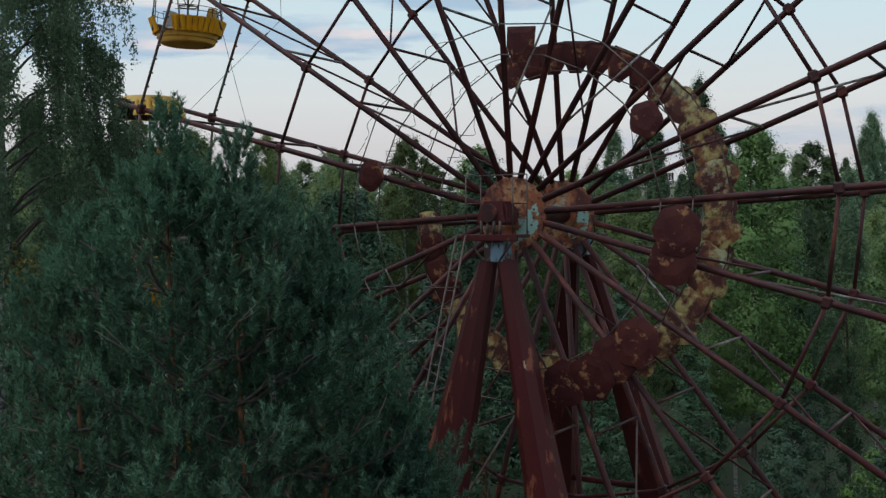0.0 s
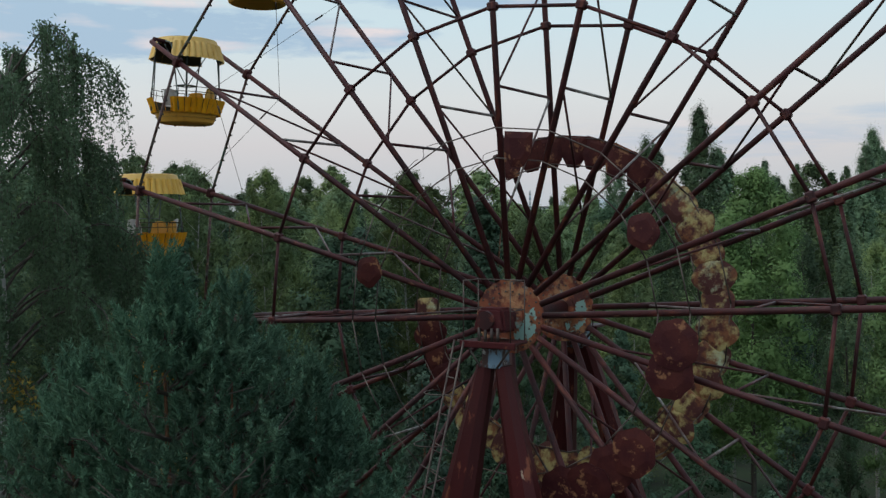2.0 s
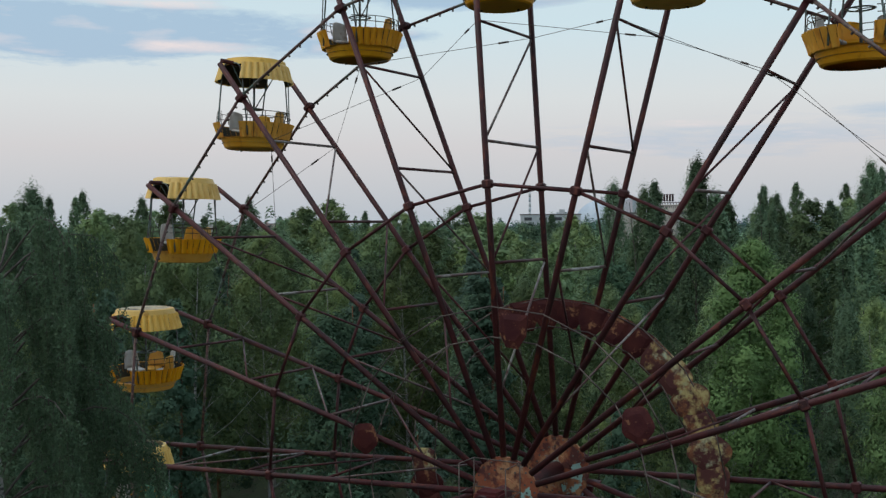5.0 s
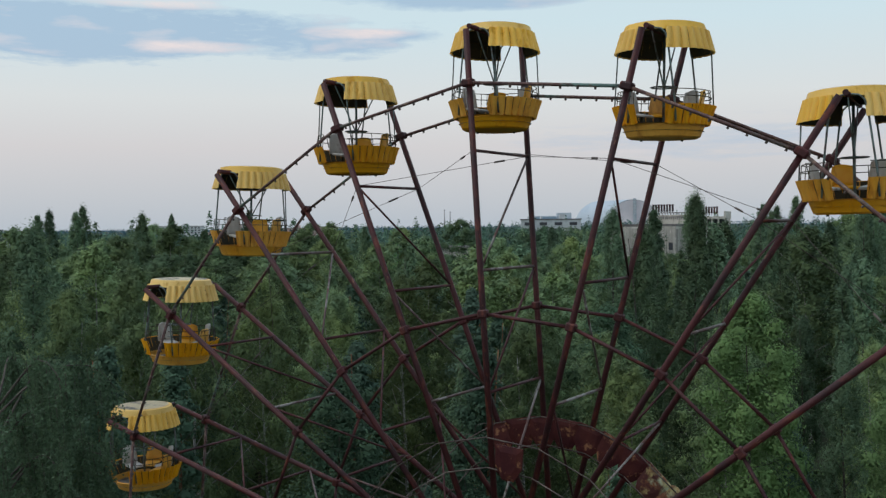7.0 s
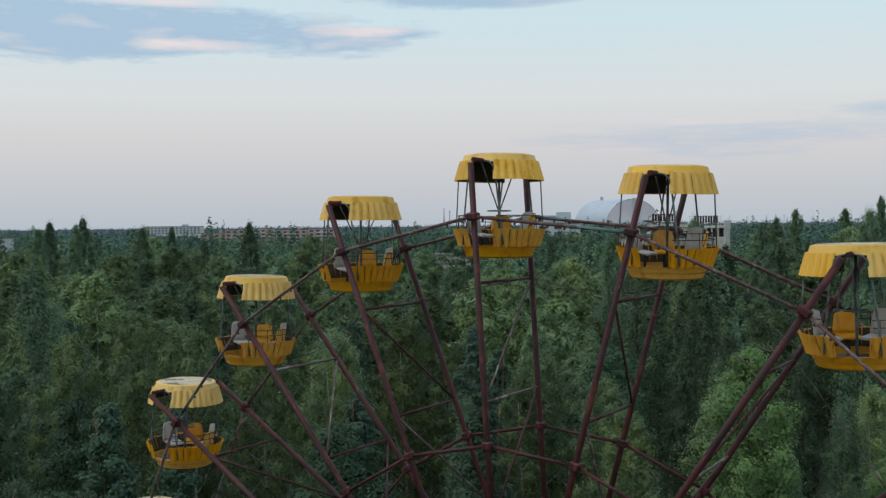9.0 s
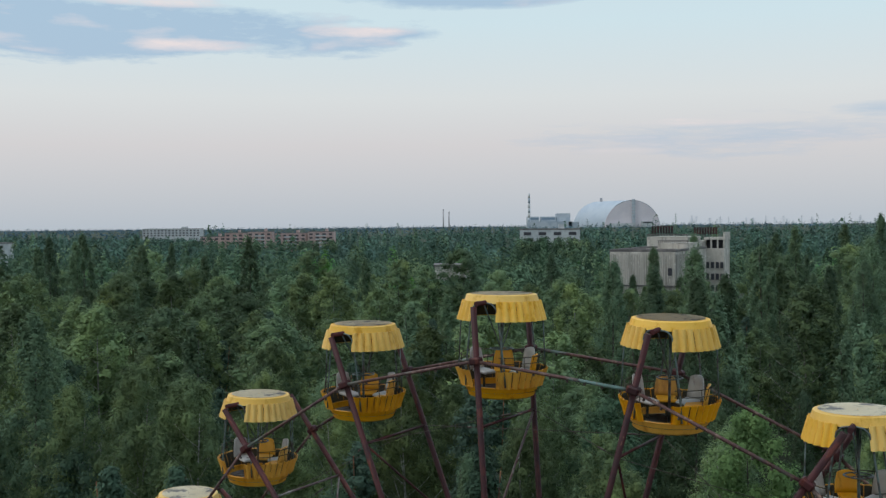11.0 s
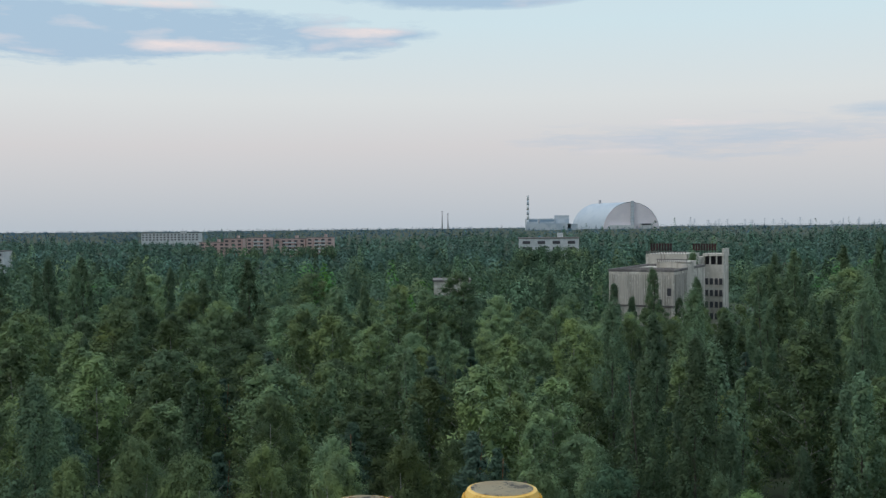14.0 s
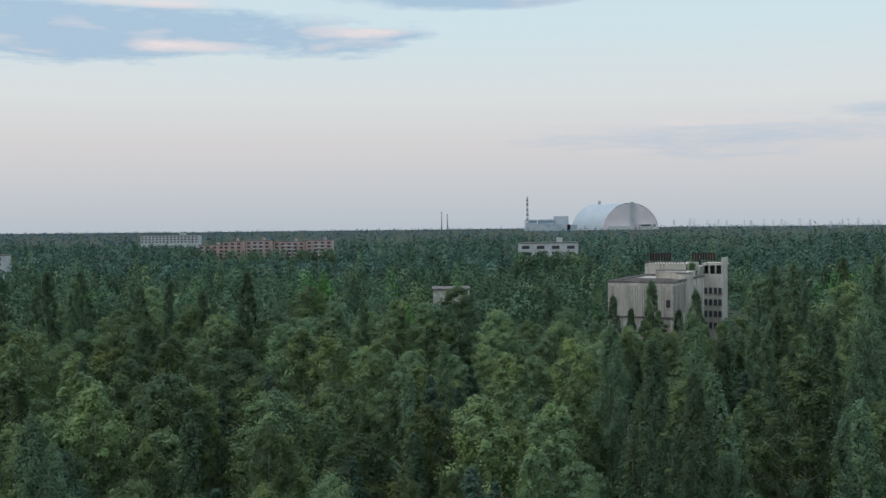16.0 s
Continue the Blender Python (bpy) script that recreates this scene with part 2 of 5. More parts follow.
ARCH_END = material("arch_end_wall", (0.76, 0.69, 0.71), 0.6, 0.0, [((0.70, 0.64, 0.67), 0.03, 0.5, 0.1, ONE)])
PLANT = material("plant_haze_blue", (0.40, 0.46, 0.52), 0.7, 0.0, [((0.52, 0.56, 0.60), 0.03, 0.5, 0.05, ONE)])
PLANT_GLASS = material("plant_glazing", (0.22, 0.30, 0.37), 0.4)
CHIMNEY = material("far_chimney", (0.48, 0.46, 0.47), 0.8)
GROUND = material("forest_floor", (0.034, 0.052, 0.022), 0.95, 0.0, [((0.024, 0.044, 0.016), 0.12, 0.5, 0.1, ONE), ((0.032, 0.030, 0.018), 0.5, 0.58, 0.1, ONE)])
BARK = material("grey_bark", (0.10, 0.085, 0.07), 0.9, 0.0, [((0.05, 0.04, 0.035), 6.0, 0.5, 0.1, (1, 1, 0.2))])
PINEBARK = material("orange_pine_bark", (0.24, 0.11, 0.055), 0.9, 0.0, [((0.12, 0.06, 0.035), 5.0, 0.5, 0.1, (1, 1, 0.3))])
BIRCHBARK = material("white_birch_bark", (0.34, 0.33, 0.31), 0.8, 0.0, [((0.07, 0.06, 0.06), 3.5, 0.58, 0.04, (0.4, 0.4, 2.0))])
PATCHES = [((0.070, 0.118, 0.074), 0.10, 0.50, 0.05, ONE), ((0.165, 0.228, 0.118), 0.07, 0.58, 0.04, ONE), ((0.085, 0.215, 0.060), 0.02, 0.62, 0.03, ONE)]
LOBES = [((0.130, 0.192, 0.108), 0.5, 0.50, 0.14, ONE), ((0.205, 0.275, 0.110), 0.35, 0.60, 0.10, ONE)]
LEAF = material("broad_leaves", (0.136, 0.205, 0.106), 0.6, leaf=0.22, island=0.07, vary=0.5, spec=0.06, layers=LOBES)
LEAF_BRIGHT = material("fresh_bright_leaves", (0.165, 0.265, 0.098), 0.6, leaf=0.25, island=0.07, vary=0.08, spec=0.06, layers=[((0.128, 0.208, 0.082), 0.9, 0.52, 0.12, ONE)])
LEAF_BIRCH = material("birch_leaves", (0.172, 0.234, 0.098), 0.6, leaf=0.24, island=0.07, vary=0.45, spec=0.06, layers=LOBES)
LEAF_POPLAR = material("poplar_leaves", (0.128, 0.200, 0.118), 0.55, leaf=0.22, island=0.07, vary=0.45, spec=0.06, layers=[((0.102, 0.150, 0.075), 0.9, 0.52, 0.12, ONE)])
# distance haze is painted in as a blue-green leaf colour
HAZED_DISTANT_LEAF = material("distant_woods", (0.098, 0.170, 0.138), 0.65, island=0.05, tint=0.45, leaf=0.20, spec=0.06, layers=[((0.066, 0.115, 0.088), 0.10, 0.5, 0.06, ONE), ((0.125, 0.19, 0.125), 0.07, 0.6, 0.05, ONE)])
# leaves coloured darker to paint the shade low behind the wheel
LEAF_SHADED = material("shade_painted_leaves", (0.072, 0.125, 0.082), 0.6, leaf=0.2, island=0.07, vary=0.3, spec=0.06, layers=[((0.055, 0.092, 0.05), 0.9, 0.52, 0.12, ONE)])
LEAF_HANGING = material("weeping_birch_leaves", (0.100, 0.160, 0.090), 0.55, leaf=0.45, island=0.3, spec=0.3)
LEAF_YELLOW = material("yellowed_birch_leaves", (0.34, 0.24, 0.03), 0.6, leaf=0.3, island=0.3)
NEEDLE = material("bluish_pine_needles", (0.122, 0.232, 0.154), 0.6, leaf=0.36, island=0.12, spec=0.1)
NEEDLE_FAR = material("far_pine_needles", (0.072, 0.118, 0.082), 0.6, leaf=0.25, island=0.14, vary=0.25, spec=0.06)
# haze painted into the leaves: slightly blue here, strongly at the horizon
FAR_LEAF = material("far_woods", (0.112, 0.182, 0.114), 0.65, island=0.05, tint=0.45, spec=0.06, leaf=0.22, layers=PATCHES)
HAZED_HORIZON_LEAF = material("horizon_woods", (0.112, 0.195, 0.255), 0.8, island=0.06, tint=0.2, spec=0.1, layers=[((0.056, 0.104, 0.138), 0.02, 0.5, 0.1, ONE)])


# ---- building helpers ----
def mesh_of(name, verts, faces, mat, smooth=False):
    me = bpy.data.meshes.new(name)
    me.from_pydata([tuple(v) for v in verts], [], faces)
    me.materials.append(mat)
    if smooth:
        me.polygons.foreach_set("use_smooth", [True] * len(me.polygons))
    me.update()
    return me


def part(name, bm, mat, parent, label="", smooth=False):
    """links a bmesh, or a ready mesh, as one object under a thing or a part"""
    if isinstance(bm, bmesh.types.BMesh):
        me = bpy.data.meshes.new(name)
        bm.to_mesh(me)
        bm.free()
        me.materials.append(mat)
        if smooth:
            me.polygons.foreach_set("use_smooth", [True] * len(me.polygons))
    else:
        me = bm
    ob = new(name, me)
    if parent is not None:
        ob.parent = parent
    if label:
        ob["label"] = label
    return ob


def empty(name, m, label, category, group="", kind=""):
    ob = new(name)
    ob.matrix_world = m
    return tagged(ob, label, category, group, kind)


ROD_CACHE = {}


def rod(name, p0, p1, r, mat, parent, sides=8, r1=None, label=""):
    """a round bar from p0 to p1; bars of equal size share one mesh"""
    p0, p1 = Vector(p0), Vector(p1)
    ln = (p1 - p0).length
    key = (round(ln, 3), round(r, 4), round(r1 or r, 4), sides, mat.name)
    if key not in ROD_CACHE:
        bm = bmesh.new()
        bmesh.ops.create_cone(bm, cap_ends=True, segments=sides, radius1=r, radius2=r1 or r, depth=ln, matrix=Matrix.Translation((0, 0, ln / 2)))
        for f in bm.faces:
            f.smooth = len(f.verts) == 4
        me = bpy.data.meshes.new(name)
        bm.to_mesh(me)
        bm.free()
        me.materials.append(mat)
        ROD_CACHE[key] = me
    ob = part(name, ROD_CACHE[key], mat, parent, label)
    q = (p1 - p0).to_track_quat("Z", "Y")
    ob.matrix_basis = Matrix.Translation(p0) @ q.to_matrix().to_4x4()
    return ob


def bent(name, pts, r, mat, parent, sides=6, label="", closed=False):
    """a bent bar along points, swept as a mesh"""
    pts = [Vector(p) for p in pts]
    n = len(pts)
    verts, faces = [], []
    up = Vector((0.13, 0.21, 0.97))
    for i, p in enumerate(pts):
        a = pts[(i - 1) % n] if (closed or i > 0) else p
        b = pts[(i + 1) % n] if (closed or i < n - 1) else p
        d = (b - a).normalized()
        s = d.cross(up)
        if s.length < 0.05:
            s = d.cross(Vector((1, 0, 0)))
        s.normalize()
        t = s.cross(d)
        for k in range(sides):
            an = 2 * math.pi * k / sides
            verts.append(p + s * (r * math.cos(an)) + t * (r * math.sin(an)))
    for i in range(n if closed else n - 1):
        j = (i + 1) % n
        for k in range(sides):
            k2 = (k + 1) % sides
            faces.append((i * sides + k, i * sides + k2, j * sides + k2, j * sides + k))
    if not closed:
        faces.append(tuple(range(sides - 1, -1, -1)))
        faces.append(tuple((n - 1) * sides + k for k in range(sides)))
    return part(name, mesh_of(name, verts, faces, mat, True), mat, parent, label)


def box_mesh(name, size, mat, bevel=0.0, loc=(0, 0, 0)):
    bm = bmesh.new()
    bmesh.ops.create_cube(bm, size=1, matrix=Matrix.Translation(loc) @ Matrix.Diagonal((*size, 1)))
    if bevel:
        bmesh.ops.bevel(bm, geom=bm.edges[:], offset=bevel, segments=1, affect="EDGES")
    me = bpy.data.meshes.new(name)
    bm.to_mesh(me)
    bm.free()
    me.materials.append(mat)
    return me


def box(name, size, loc, mat, parent, bevel=0.0, rz=0, label=""):
    ob = part(name, box_mesh(name, size, mat, bevel), mat, parent, label)
    ob.matrix_basis = pose(*loc, 0, 0, rz)
    return ob


def lathe(name, prof, mat, a0=0.0, a1=360.0, seg=64, wave=0.0, waves=0, thick=0.012):
    """a sheet turned round z through (radius, height) points, with a ripple; given a thickness inwards"""
    full = abs(a1 - a0) >= 359.9
    n = seg if full else seg + 1
    out, faces = [], []
    for layer in (0, 1):
        for (r, z) in prof:
            for i in range(n):
                an = radians(a0 + (a1 - a0) * i / seg)
                rr = r - layer * thick
                if wave:
                    rr += wave * (abs(math.sin(an * waves / 2)) - 0.6)
                out.append((rr * math.cos(an), rr * math.sin(an), z))
    m = len(prof)

    def idx(layer, j, i):
        return layer * m * n + j * n + (i % n if full else i)
    cols = seg
    for j in range(m - 1):
        for i in range(cols):
            faces.append((idx(0, j, i), idx(0, j, i + 1), idx(0, j + 1, i + 1), idx(0, j + 1, i)))
            faces.append((idx(1, j, i), idx(1, j + 1, i), idx(1, j + 1, i + 1), idx(1, j, i + 1)))
    for j, flip in ((0, False), (m - 1, True)):
        for i in range(cols):
            q = (idx(0, j, i), idx(1, j, i), idx(1, j, i + 1), idx(0, j, i + 1))
            faces.append(q if not flip else q[::-1])
    if not full:
        for i, flip in ((0, False), (n - 1, True)):
            for j in range(m - 1):
                q = (idx(0, j, i), idx(0, j + 1, i), idx(1, j + 1, i), idx(1, j, i))
                faces.append(q if not flip else q[::-1])
    return mesh_of(name, out, faces, mat)


# ---- ground ----
ground = new("ground", mesh_of("ground", [(-4800, -400, 0), (4800, -400, 0), (4800, 4800, 0), (-4800, 4800, 0)], [(0, 1, 2, 3)], GROUND))
tagged(ground, "dark forest floor of soil and undergrowth", "ground", kind="structure")

# ---- the ferris wheel ----
HUB_X, HUB_Y, HUB_Z, TURN = 1.90, 20.62, 14.18, -31.6
R_IN, R_OUT, R_TIP, HALF = 5.94, 10.4, 11.45, 1.16
STEP, FIRST = 18.0, 3.45
STRUTS = (4.42, 6.78, 9.1)
RING_FAR, RING_NEAR = 1.05, -1.36
wheel = empty("ferris_wheel", pose(HUB_X, HUB_Y, 0, 0, 0, TURN), "tall abandoned ferris wheel of rusty dark red steel tubes", "ferris wheel")


def on_wheel(r, k, y, off=0.0):
    th = radians(FIRST + STEP * k + off)
    return (-r * math.sin(th), y, HUB_Z + r * math.cos(th))


def build_wheel():
    rng = random.Random(5)
    collar = box_mesh("clamp", (0.20, 0.17, 0.17), RED, 0.03)
    lug = box_mesh("bracket", (0.24, 0.20, 0.15), RED, 0.03)
    for k in range(20):
        for y in (-HALF, HALF):
            rod("spoke", on_wheel(0.70, k, y), on_wheel(R_TIP, k, y), 0.061, RED, wheel, 10)
            for r, me, nm in ((R_IN, collar, "clamp"), (R_OUT, lug, "bracket")):
                c = part(nm, me, RED, wheel)
                c.matrix_basis = Matrix.Translation(on_wheel(r, k, y * (1.0 if r < 9 else 1.03))) @ Matrix.Rotation(-radians(FIRST + STEP * k), 4, "Y")
            rod("inner_ring_bar", on_wheel(R_IN, k, y), on_wheel(R_IN, k + 1, y), 0.036, RED, wheel, 8)
            bar = rod("outer_ring_bar", on_wheel(R_OUT, k, y * 1.06), on_wheel(R_OUT, k + 1, y * 1.06), 0.034, RING, wheel, 8)
            ln = 2 * R_OUT * math.sin(radians(STEP / 2))
            if "sockets" not in ROD_CACHE:
                bm = bmesh.new()
                for i in range(9):
                    bmesh.ops.create_cone(bm, cap_ends=True, segments=6, radius1=0.022, radius2=0.026, depth=0.06,
                                          matrix=Matrix.Translation((-0.045, 0, ln * (i + 0.7) / 9.4)) @ Matrix.Rotation(radians(90), 4, "Y"))
                me = bpy.data.meshes.new("socket_strip")
                bm.to_mesh(me)
                bm.free()
                me.materials.append(WIRE)
                ROD_CACHE["sockets"] = me
            s = part("socket_strip", ROD_CACHE["sockets"], WIRE, bar)
            s["kind"] = "stuff"
            mid = Vector(on_wheel(R_OUT, k + 0.5, y)) - Vector((0, y, HUB_Z))
            loc = bar.matrix_basis.to_3x3().inverted() @ mid
            s.matrix_basis = Matrix.Rotation(math.atan2(loc.y, loc.x), 4, "Z")
        for j, r in enumerate(STRUTS):
            rod("cross_strut", on_wheel(r, k, -HALF), on_wheel(r, k, HALF), 0.03, GREYSTEEL if (k + j) % 3 == 1 else RED, wheel, 6)
        levels = (1.9,) + STRUTS + (R_OUT,)
        for j in range(len(levels) - 2):
            lo, hi = levels[j], levels[j + 1]
            flip = 1 if (k + 0) % 2 == 0 else -1
            rod("diagonal_brace", on_wheel(lo, k, -HALF * flip), on_wheel(hi, k, HALF * flip), 0.024,
                GREYSTEEL if (k * 7 + j * 3) % 5 in (0, 1) else RED, wheel, 6)
        if k in (0, 1, 2, 3, 15, 17, 18, 19):
            for f in (1, -1):
                w = rod("tension_wire", on_wheel(9.1, k, HALF * f), on_wheel(9.1, k + 1, -HALF * f), 0.006, WIRE, wheel, 5)
                d = Vector(on_wheel(9.1, k + 1, -HALF * f)) - Vector(on_wheel(9.1, k, HALF * f))
                rod("turnbuckle", (0, 0, d.length * 0.14), (0, 0, d.length * 0.20), 0.02, WIRE, w, 6)
    # ornamental rings of sheet panels
    for y in (RING_FAR, RING_NEAR):
        for r in (3.02, 3.60):
            for k in range(20):
                rod("panel_rail", on_wheel(r, k, y), on_wheel(r, k + 1, y), 0.014, WIRE, wheel, 5)
    # stripped lamp flex hanging in loops from the bare rails
    for y in (RING_FAR, RING_NEAR):
        for r, lag in ((3.05, 0.0), (3.62, 1.9)):
            for a0 in range(18, 84, 11):
                pts = []
                for i in range(9):
                    f = i / 8
                    sag = (0.16 + 0.10 * math.sin(a0 + lag)) * math.sin(math.pi * f)
                    px, py, pz = on_wheel(r + sag * (0.6 if lag else -1.0), 0, y - 0.05 * math.sin(f * 6 + a0), a0 + 10.5 * f)
                    pts.append((px + 0.05 * math.sin(f * 9 + a0), py, pz - 0.3 * sag))
                bent("loose_wire", pts, 0.007, WIRE, wheel, 4)
    shield = [(-0.30, 0.30), (0.30, 0.30), (0.29, -0.10), (0.13, -0.36), (-0.13, -0.36), (-0.29, -0.10)]

    def scallop(w, h, bumps, deep):
        """a rounded plate with a wavy rim"""
        out = []
        for i in range(24):
            a = radians(15 * i)
            f = 1 + deep * math.cos(a * bumps)
            out.append((w * f * math.cos(a), h * f * math.sin(a)))
        return out
    lobe, strip, hexa = scallop(0.38, 0.42, 4, 0.07), scallop(0.33, 0.36, 4, -0.09), scallop(0.45, 0.43, 7, 0.05)
    bib = scallop(0.33, 0.30, 5, 0.06)
    kinds = {(a, b): panel_mesh("panel", m, s) for a, m in (("cream", PANEL), ("red", PANEL_RED)) for b, s in (("shield", shield), ("lobe", lobe), ("strip", strip), ("hexa", hexa), ("bib", bib))}
    for k in range(40):
        off = FIRST + k * 9.0
        an = off % 360
        if an > 180:
            an -= 360
        turn = Matrix.Rotation(-radians(off), 4, "Y")
        if not 24 < an < 88:
            red = -36 < an < 24 or 100 < an < 122
            shape = "shield" if -50 < an < 24 else ("lobe" if k % 2 else "strip")
            p = part("panel", kinds["red" if red else "cream", shape], PANEL, wheel)
            p.matrix_basis = Matrix.Translation(on_wheel(3.30 if an > -50 else 3.34, 0, RING_FAR + 0.04, k * 9.0)) @ turn @ pose(0, 0, 0, rng.uniform(-5, 5), rng.uniform(-3, 3), rng.uniform(-4, 4))
        if any(abs(an - v) < 5 for v in (76, -6, -97, -106, -132, -141, -150, -159, -59)):
            single = abs(an) < 90
            p = part("panel", kinds["red", "shield" if abs(an) < 20 else "bib" if single else "hexa"], PANEL_RED, wheel)
            p.matrix_basis = Matrix.Translation(on_wheel(3.2 if single else 3.36 + rng.uniform(-0.05, 0.1), 0, RING_NEAR - 0.04 - 0.02 * (k % 3), k * 9.0)) @ turn @ pose(0, 0, 0, rng.uniform(-4, 4), rng.uniform(-20, 20), rng.uniform(-4, 4))
    # hub: flanged discs, shaft, bearings
    disc = hub_mesh()
    for y, turn in ((-HALF, 0), (HALF, 40)):
        d = part("hub_disc", disc, HUB, wheel, "round hub plate of flaking orange rust and teal paint")
        d.matrix_basis = Matrix.Translation((0, y, HUB_Z)) @ Matrix.Rotation(radians(turn), 4, "Y")
        patch = part("paint_remnant", sector_mesh(0.30, 0.63, 70, 165), TEAL, d, "flaking teal paint left on the hub plate")
        patch.matrix_basis = Matrix.Rotation(-radians(turn), 4, "Y")
        for i in range(20):
            an = radians(18 * i + 9)
            for rr in (0.64, 0.48):
                rod("bolt", (rr * math.sin(an), -0.05, rr * math.cos(an)), (rr * math.sin(an), 0.05, rr * math.cos(an)), 0.02, WIRE, d, 6)
    rod("shaft", (0, -2.15, HUB_Z), (0, 2.15, HUB_Z), 0.17, RED, wheel, 16)
    for s in (-1, 1):
        y = s * 1.85
        house = part("bearing_housing", housing_mesh(), RED_DARK, wheel)
        house.matrix_basis = Matrix.Translation((0.05, y, HUB_Z))
        box("platform", (1.05, 0.62, 0.06), (0.05, y, HUB_Z - 0.42), RED, wheel, 0.012)
        box("platform_edge", (1.15, 0.06, 0.12), (0.05, y - 0.3, HUB_Z - 0.45), RED_DARK, wheel, 0.01)
        box("bearing_base", (0.40, 0.36, 0.44), (0.06, y, HUB_Z - 0.68), BLUE, wheel, 0.02, label="pale blue chipped bearing base")
        for q in (-0.19, -0.06, 0.07, 0.20):
            rod("stud", (0.05 + q, y - 0.26, HUB_Z - 0.40), (0.05 + q, y - 0.26, HUB_Z - 0.14), 0.03, WIRE, wheel, 8)
        for q in (-0.46, 0.52):
            rod("bracket_brace", (q, y - 0.2, HUB_Z - 0.45), (q * 0.35, y - 0.18, HUB_Z - 0.88), 0.022, WIRE, wheel, 6)
            for yy in (-0.28, 0.28):
                rod("guard_post", (q, y + yy, HUB_Z - 0.4), (q, y + yy, HUB_Z + 0.72), 0.012, WIRE, wheel, 5)
            for zz in (0.18, 0.72):
                rod("guard_rail", (q, y - 0.28, HUB_Z + zz), (q, y + 0.28, HUB_Z + zz), 0.011, WIRE, wheel, 5)
        for zz in (0.18, 0.72):
            rod("guard_rail", (-0.46, y - 0.28 * s, HUB_Z + zz), (0.52, y - 0.28 * s, HUB_Z + zz), 0.011, WIRE, wheel, 5)
        # splayed legs
        for x0, x1, wide in ((-0.14, -2.2, 0.95), (0.24, 3.7, 0.62)):
            part("leg", leg_mesh((x0, y, HUB_Z - 0.85), (x1, s * 3.6, 0.0), wide), LEG, wheel, "tapered folded-steel leg with flaking dark red paint")
        for zz in (4.0, 8.3):
            f = (HUB_Z - 0.85 - zz) / (HUB_Z - 0.85)
            rod("leg_tie", (-0.14 - 2.06 * f, y + s * 1.75 * f, zz), (0.24 + 3.46 * f, y + s * 1.75 * f, zz), 0.07, RED_DARK, wheel, 8)
    ladder()
    # lower bracing between the two leg frames
    for z0, z1 in ((2.0, 7.5), (7.5, 2.0)):
        rod("frame_brace", (0.2, -3.0 + 0.14 * z0, z0), (0.3, 3.0 - 0.14 * z1, z1), 0.045, RED_DARK, wheel, 6)


def panel_mesh(name, mat, loop):
    """a sheet with folded rim and a raised middle, outlined by loop"""
    n = len(loop)
    verts = [(x, -0.02, z) for x, z in loop] + [(x * 0.97, 0.02, z * 0.97) for x, z in loop] + [(x * 0.6, -0.05, z * 0.6) for x, z in loop]
    faces = [tuple(2 * n + i for i in range(n)), tuple(n + i for i in range(n - 1, -1, -1))]
    for i in range(n):
        j = (i + 1) % n
        faces += [(i, n + i, n + j, j), (i, j, 2 * n + j, 2 * n + i)]
    return mesh_of(name, verts, faces, mat)


def sector_mesh(r0, r1, a0, a1):
    """a thin ragged sector on the hub's outer face"""
    verts, faces, n = [], [], 24
    for i in range(n + 1):
        a = radians(a0 + (a1 - a0) * i / n)
        lo, hi = r0 + 0.03 * math.sin(i * 2.1) + 0.10 * abs(i / n - 0.5), r1 - 0.04 * abs(math.sin(i * 1.3)) - 0.12 * abs(i / n - 0.5)
        for y in (-0.030, -0.026):
            verts += [(lo * math.sin(a), y, lo * math.cos(a)), (hi * math.sin(a), y, hi * math.cos(a))]
    for i in range(n):
        q, w = 4 * i, 4 * i + 4
        faces += [(q, w, w + 1, q + 1), (q + 2, q + 3, w + 3, w + 2), (q, q + 2, w + 2, w), (q + 1, w + 1, w + 3, q + 3)]
    return mesh_of("paint_remnant", verts, faces, TEAL)


def hub_mesh():
    bm = bmesh.new()
    rot = Matrix.Rotation(radians(90), 4, "X")
    for r, d in ((0.71, 0.05), (0.30, 0.12)):
        bmesh.ops.create_cone(bm, cap_ends=True, segments=40, radius1=r, radius2=r, depth=d, matrix=rot)
    me = bpy.data.meshes.new("hub_disc")
    bm.to_mesh(me)
    bm.free()
    me.materials.append(HUB)
    return me


def housing_mesh():
    """a hipped bearing cover"""
    bm = bmesh.new()
    bmesh.ops.create_cube(bm, size=1, matrix=Matrix.Translation((0, 0, 0.0)) @ Matrix.Diagonal((0.70, 0.50, 0.44, 1)))
    for v in bm.verts:
        if v.co.z > 0:
            v.co.x *= 0.72
            v.co.y *= 0.8
    bmesh.ops.bevel(bm, geom=bm.edges[:], offset=0.05, segments=2, affect="EDGES")
    me = bpy.data.meshes.new("bearing_housing")
    bm.to_mesh(me)
    bm.free()
    me.materials.append(RED_DARK)
    return me


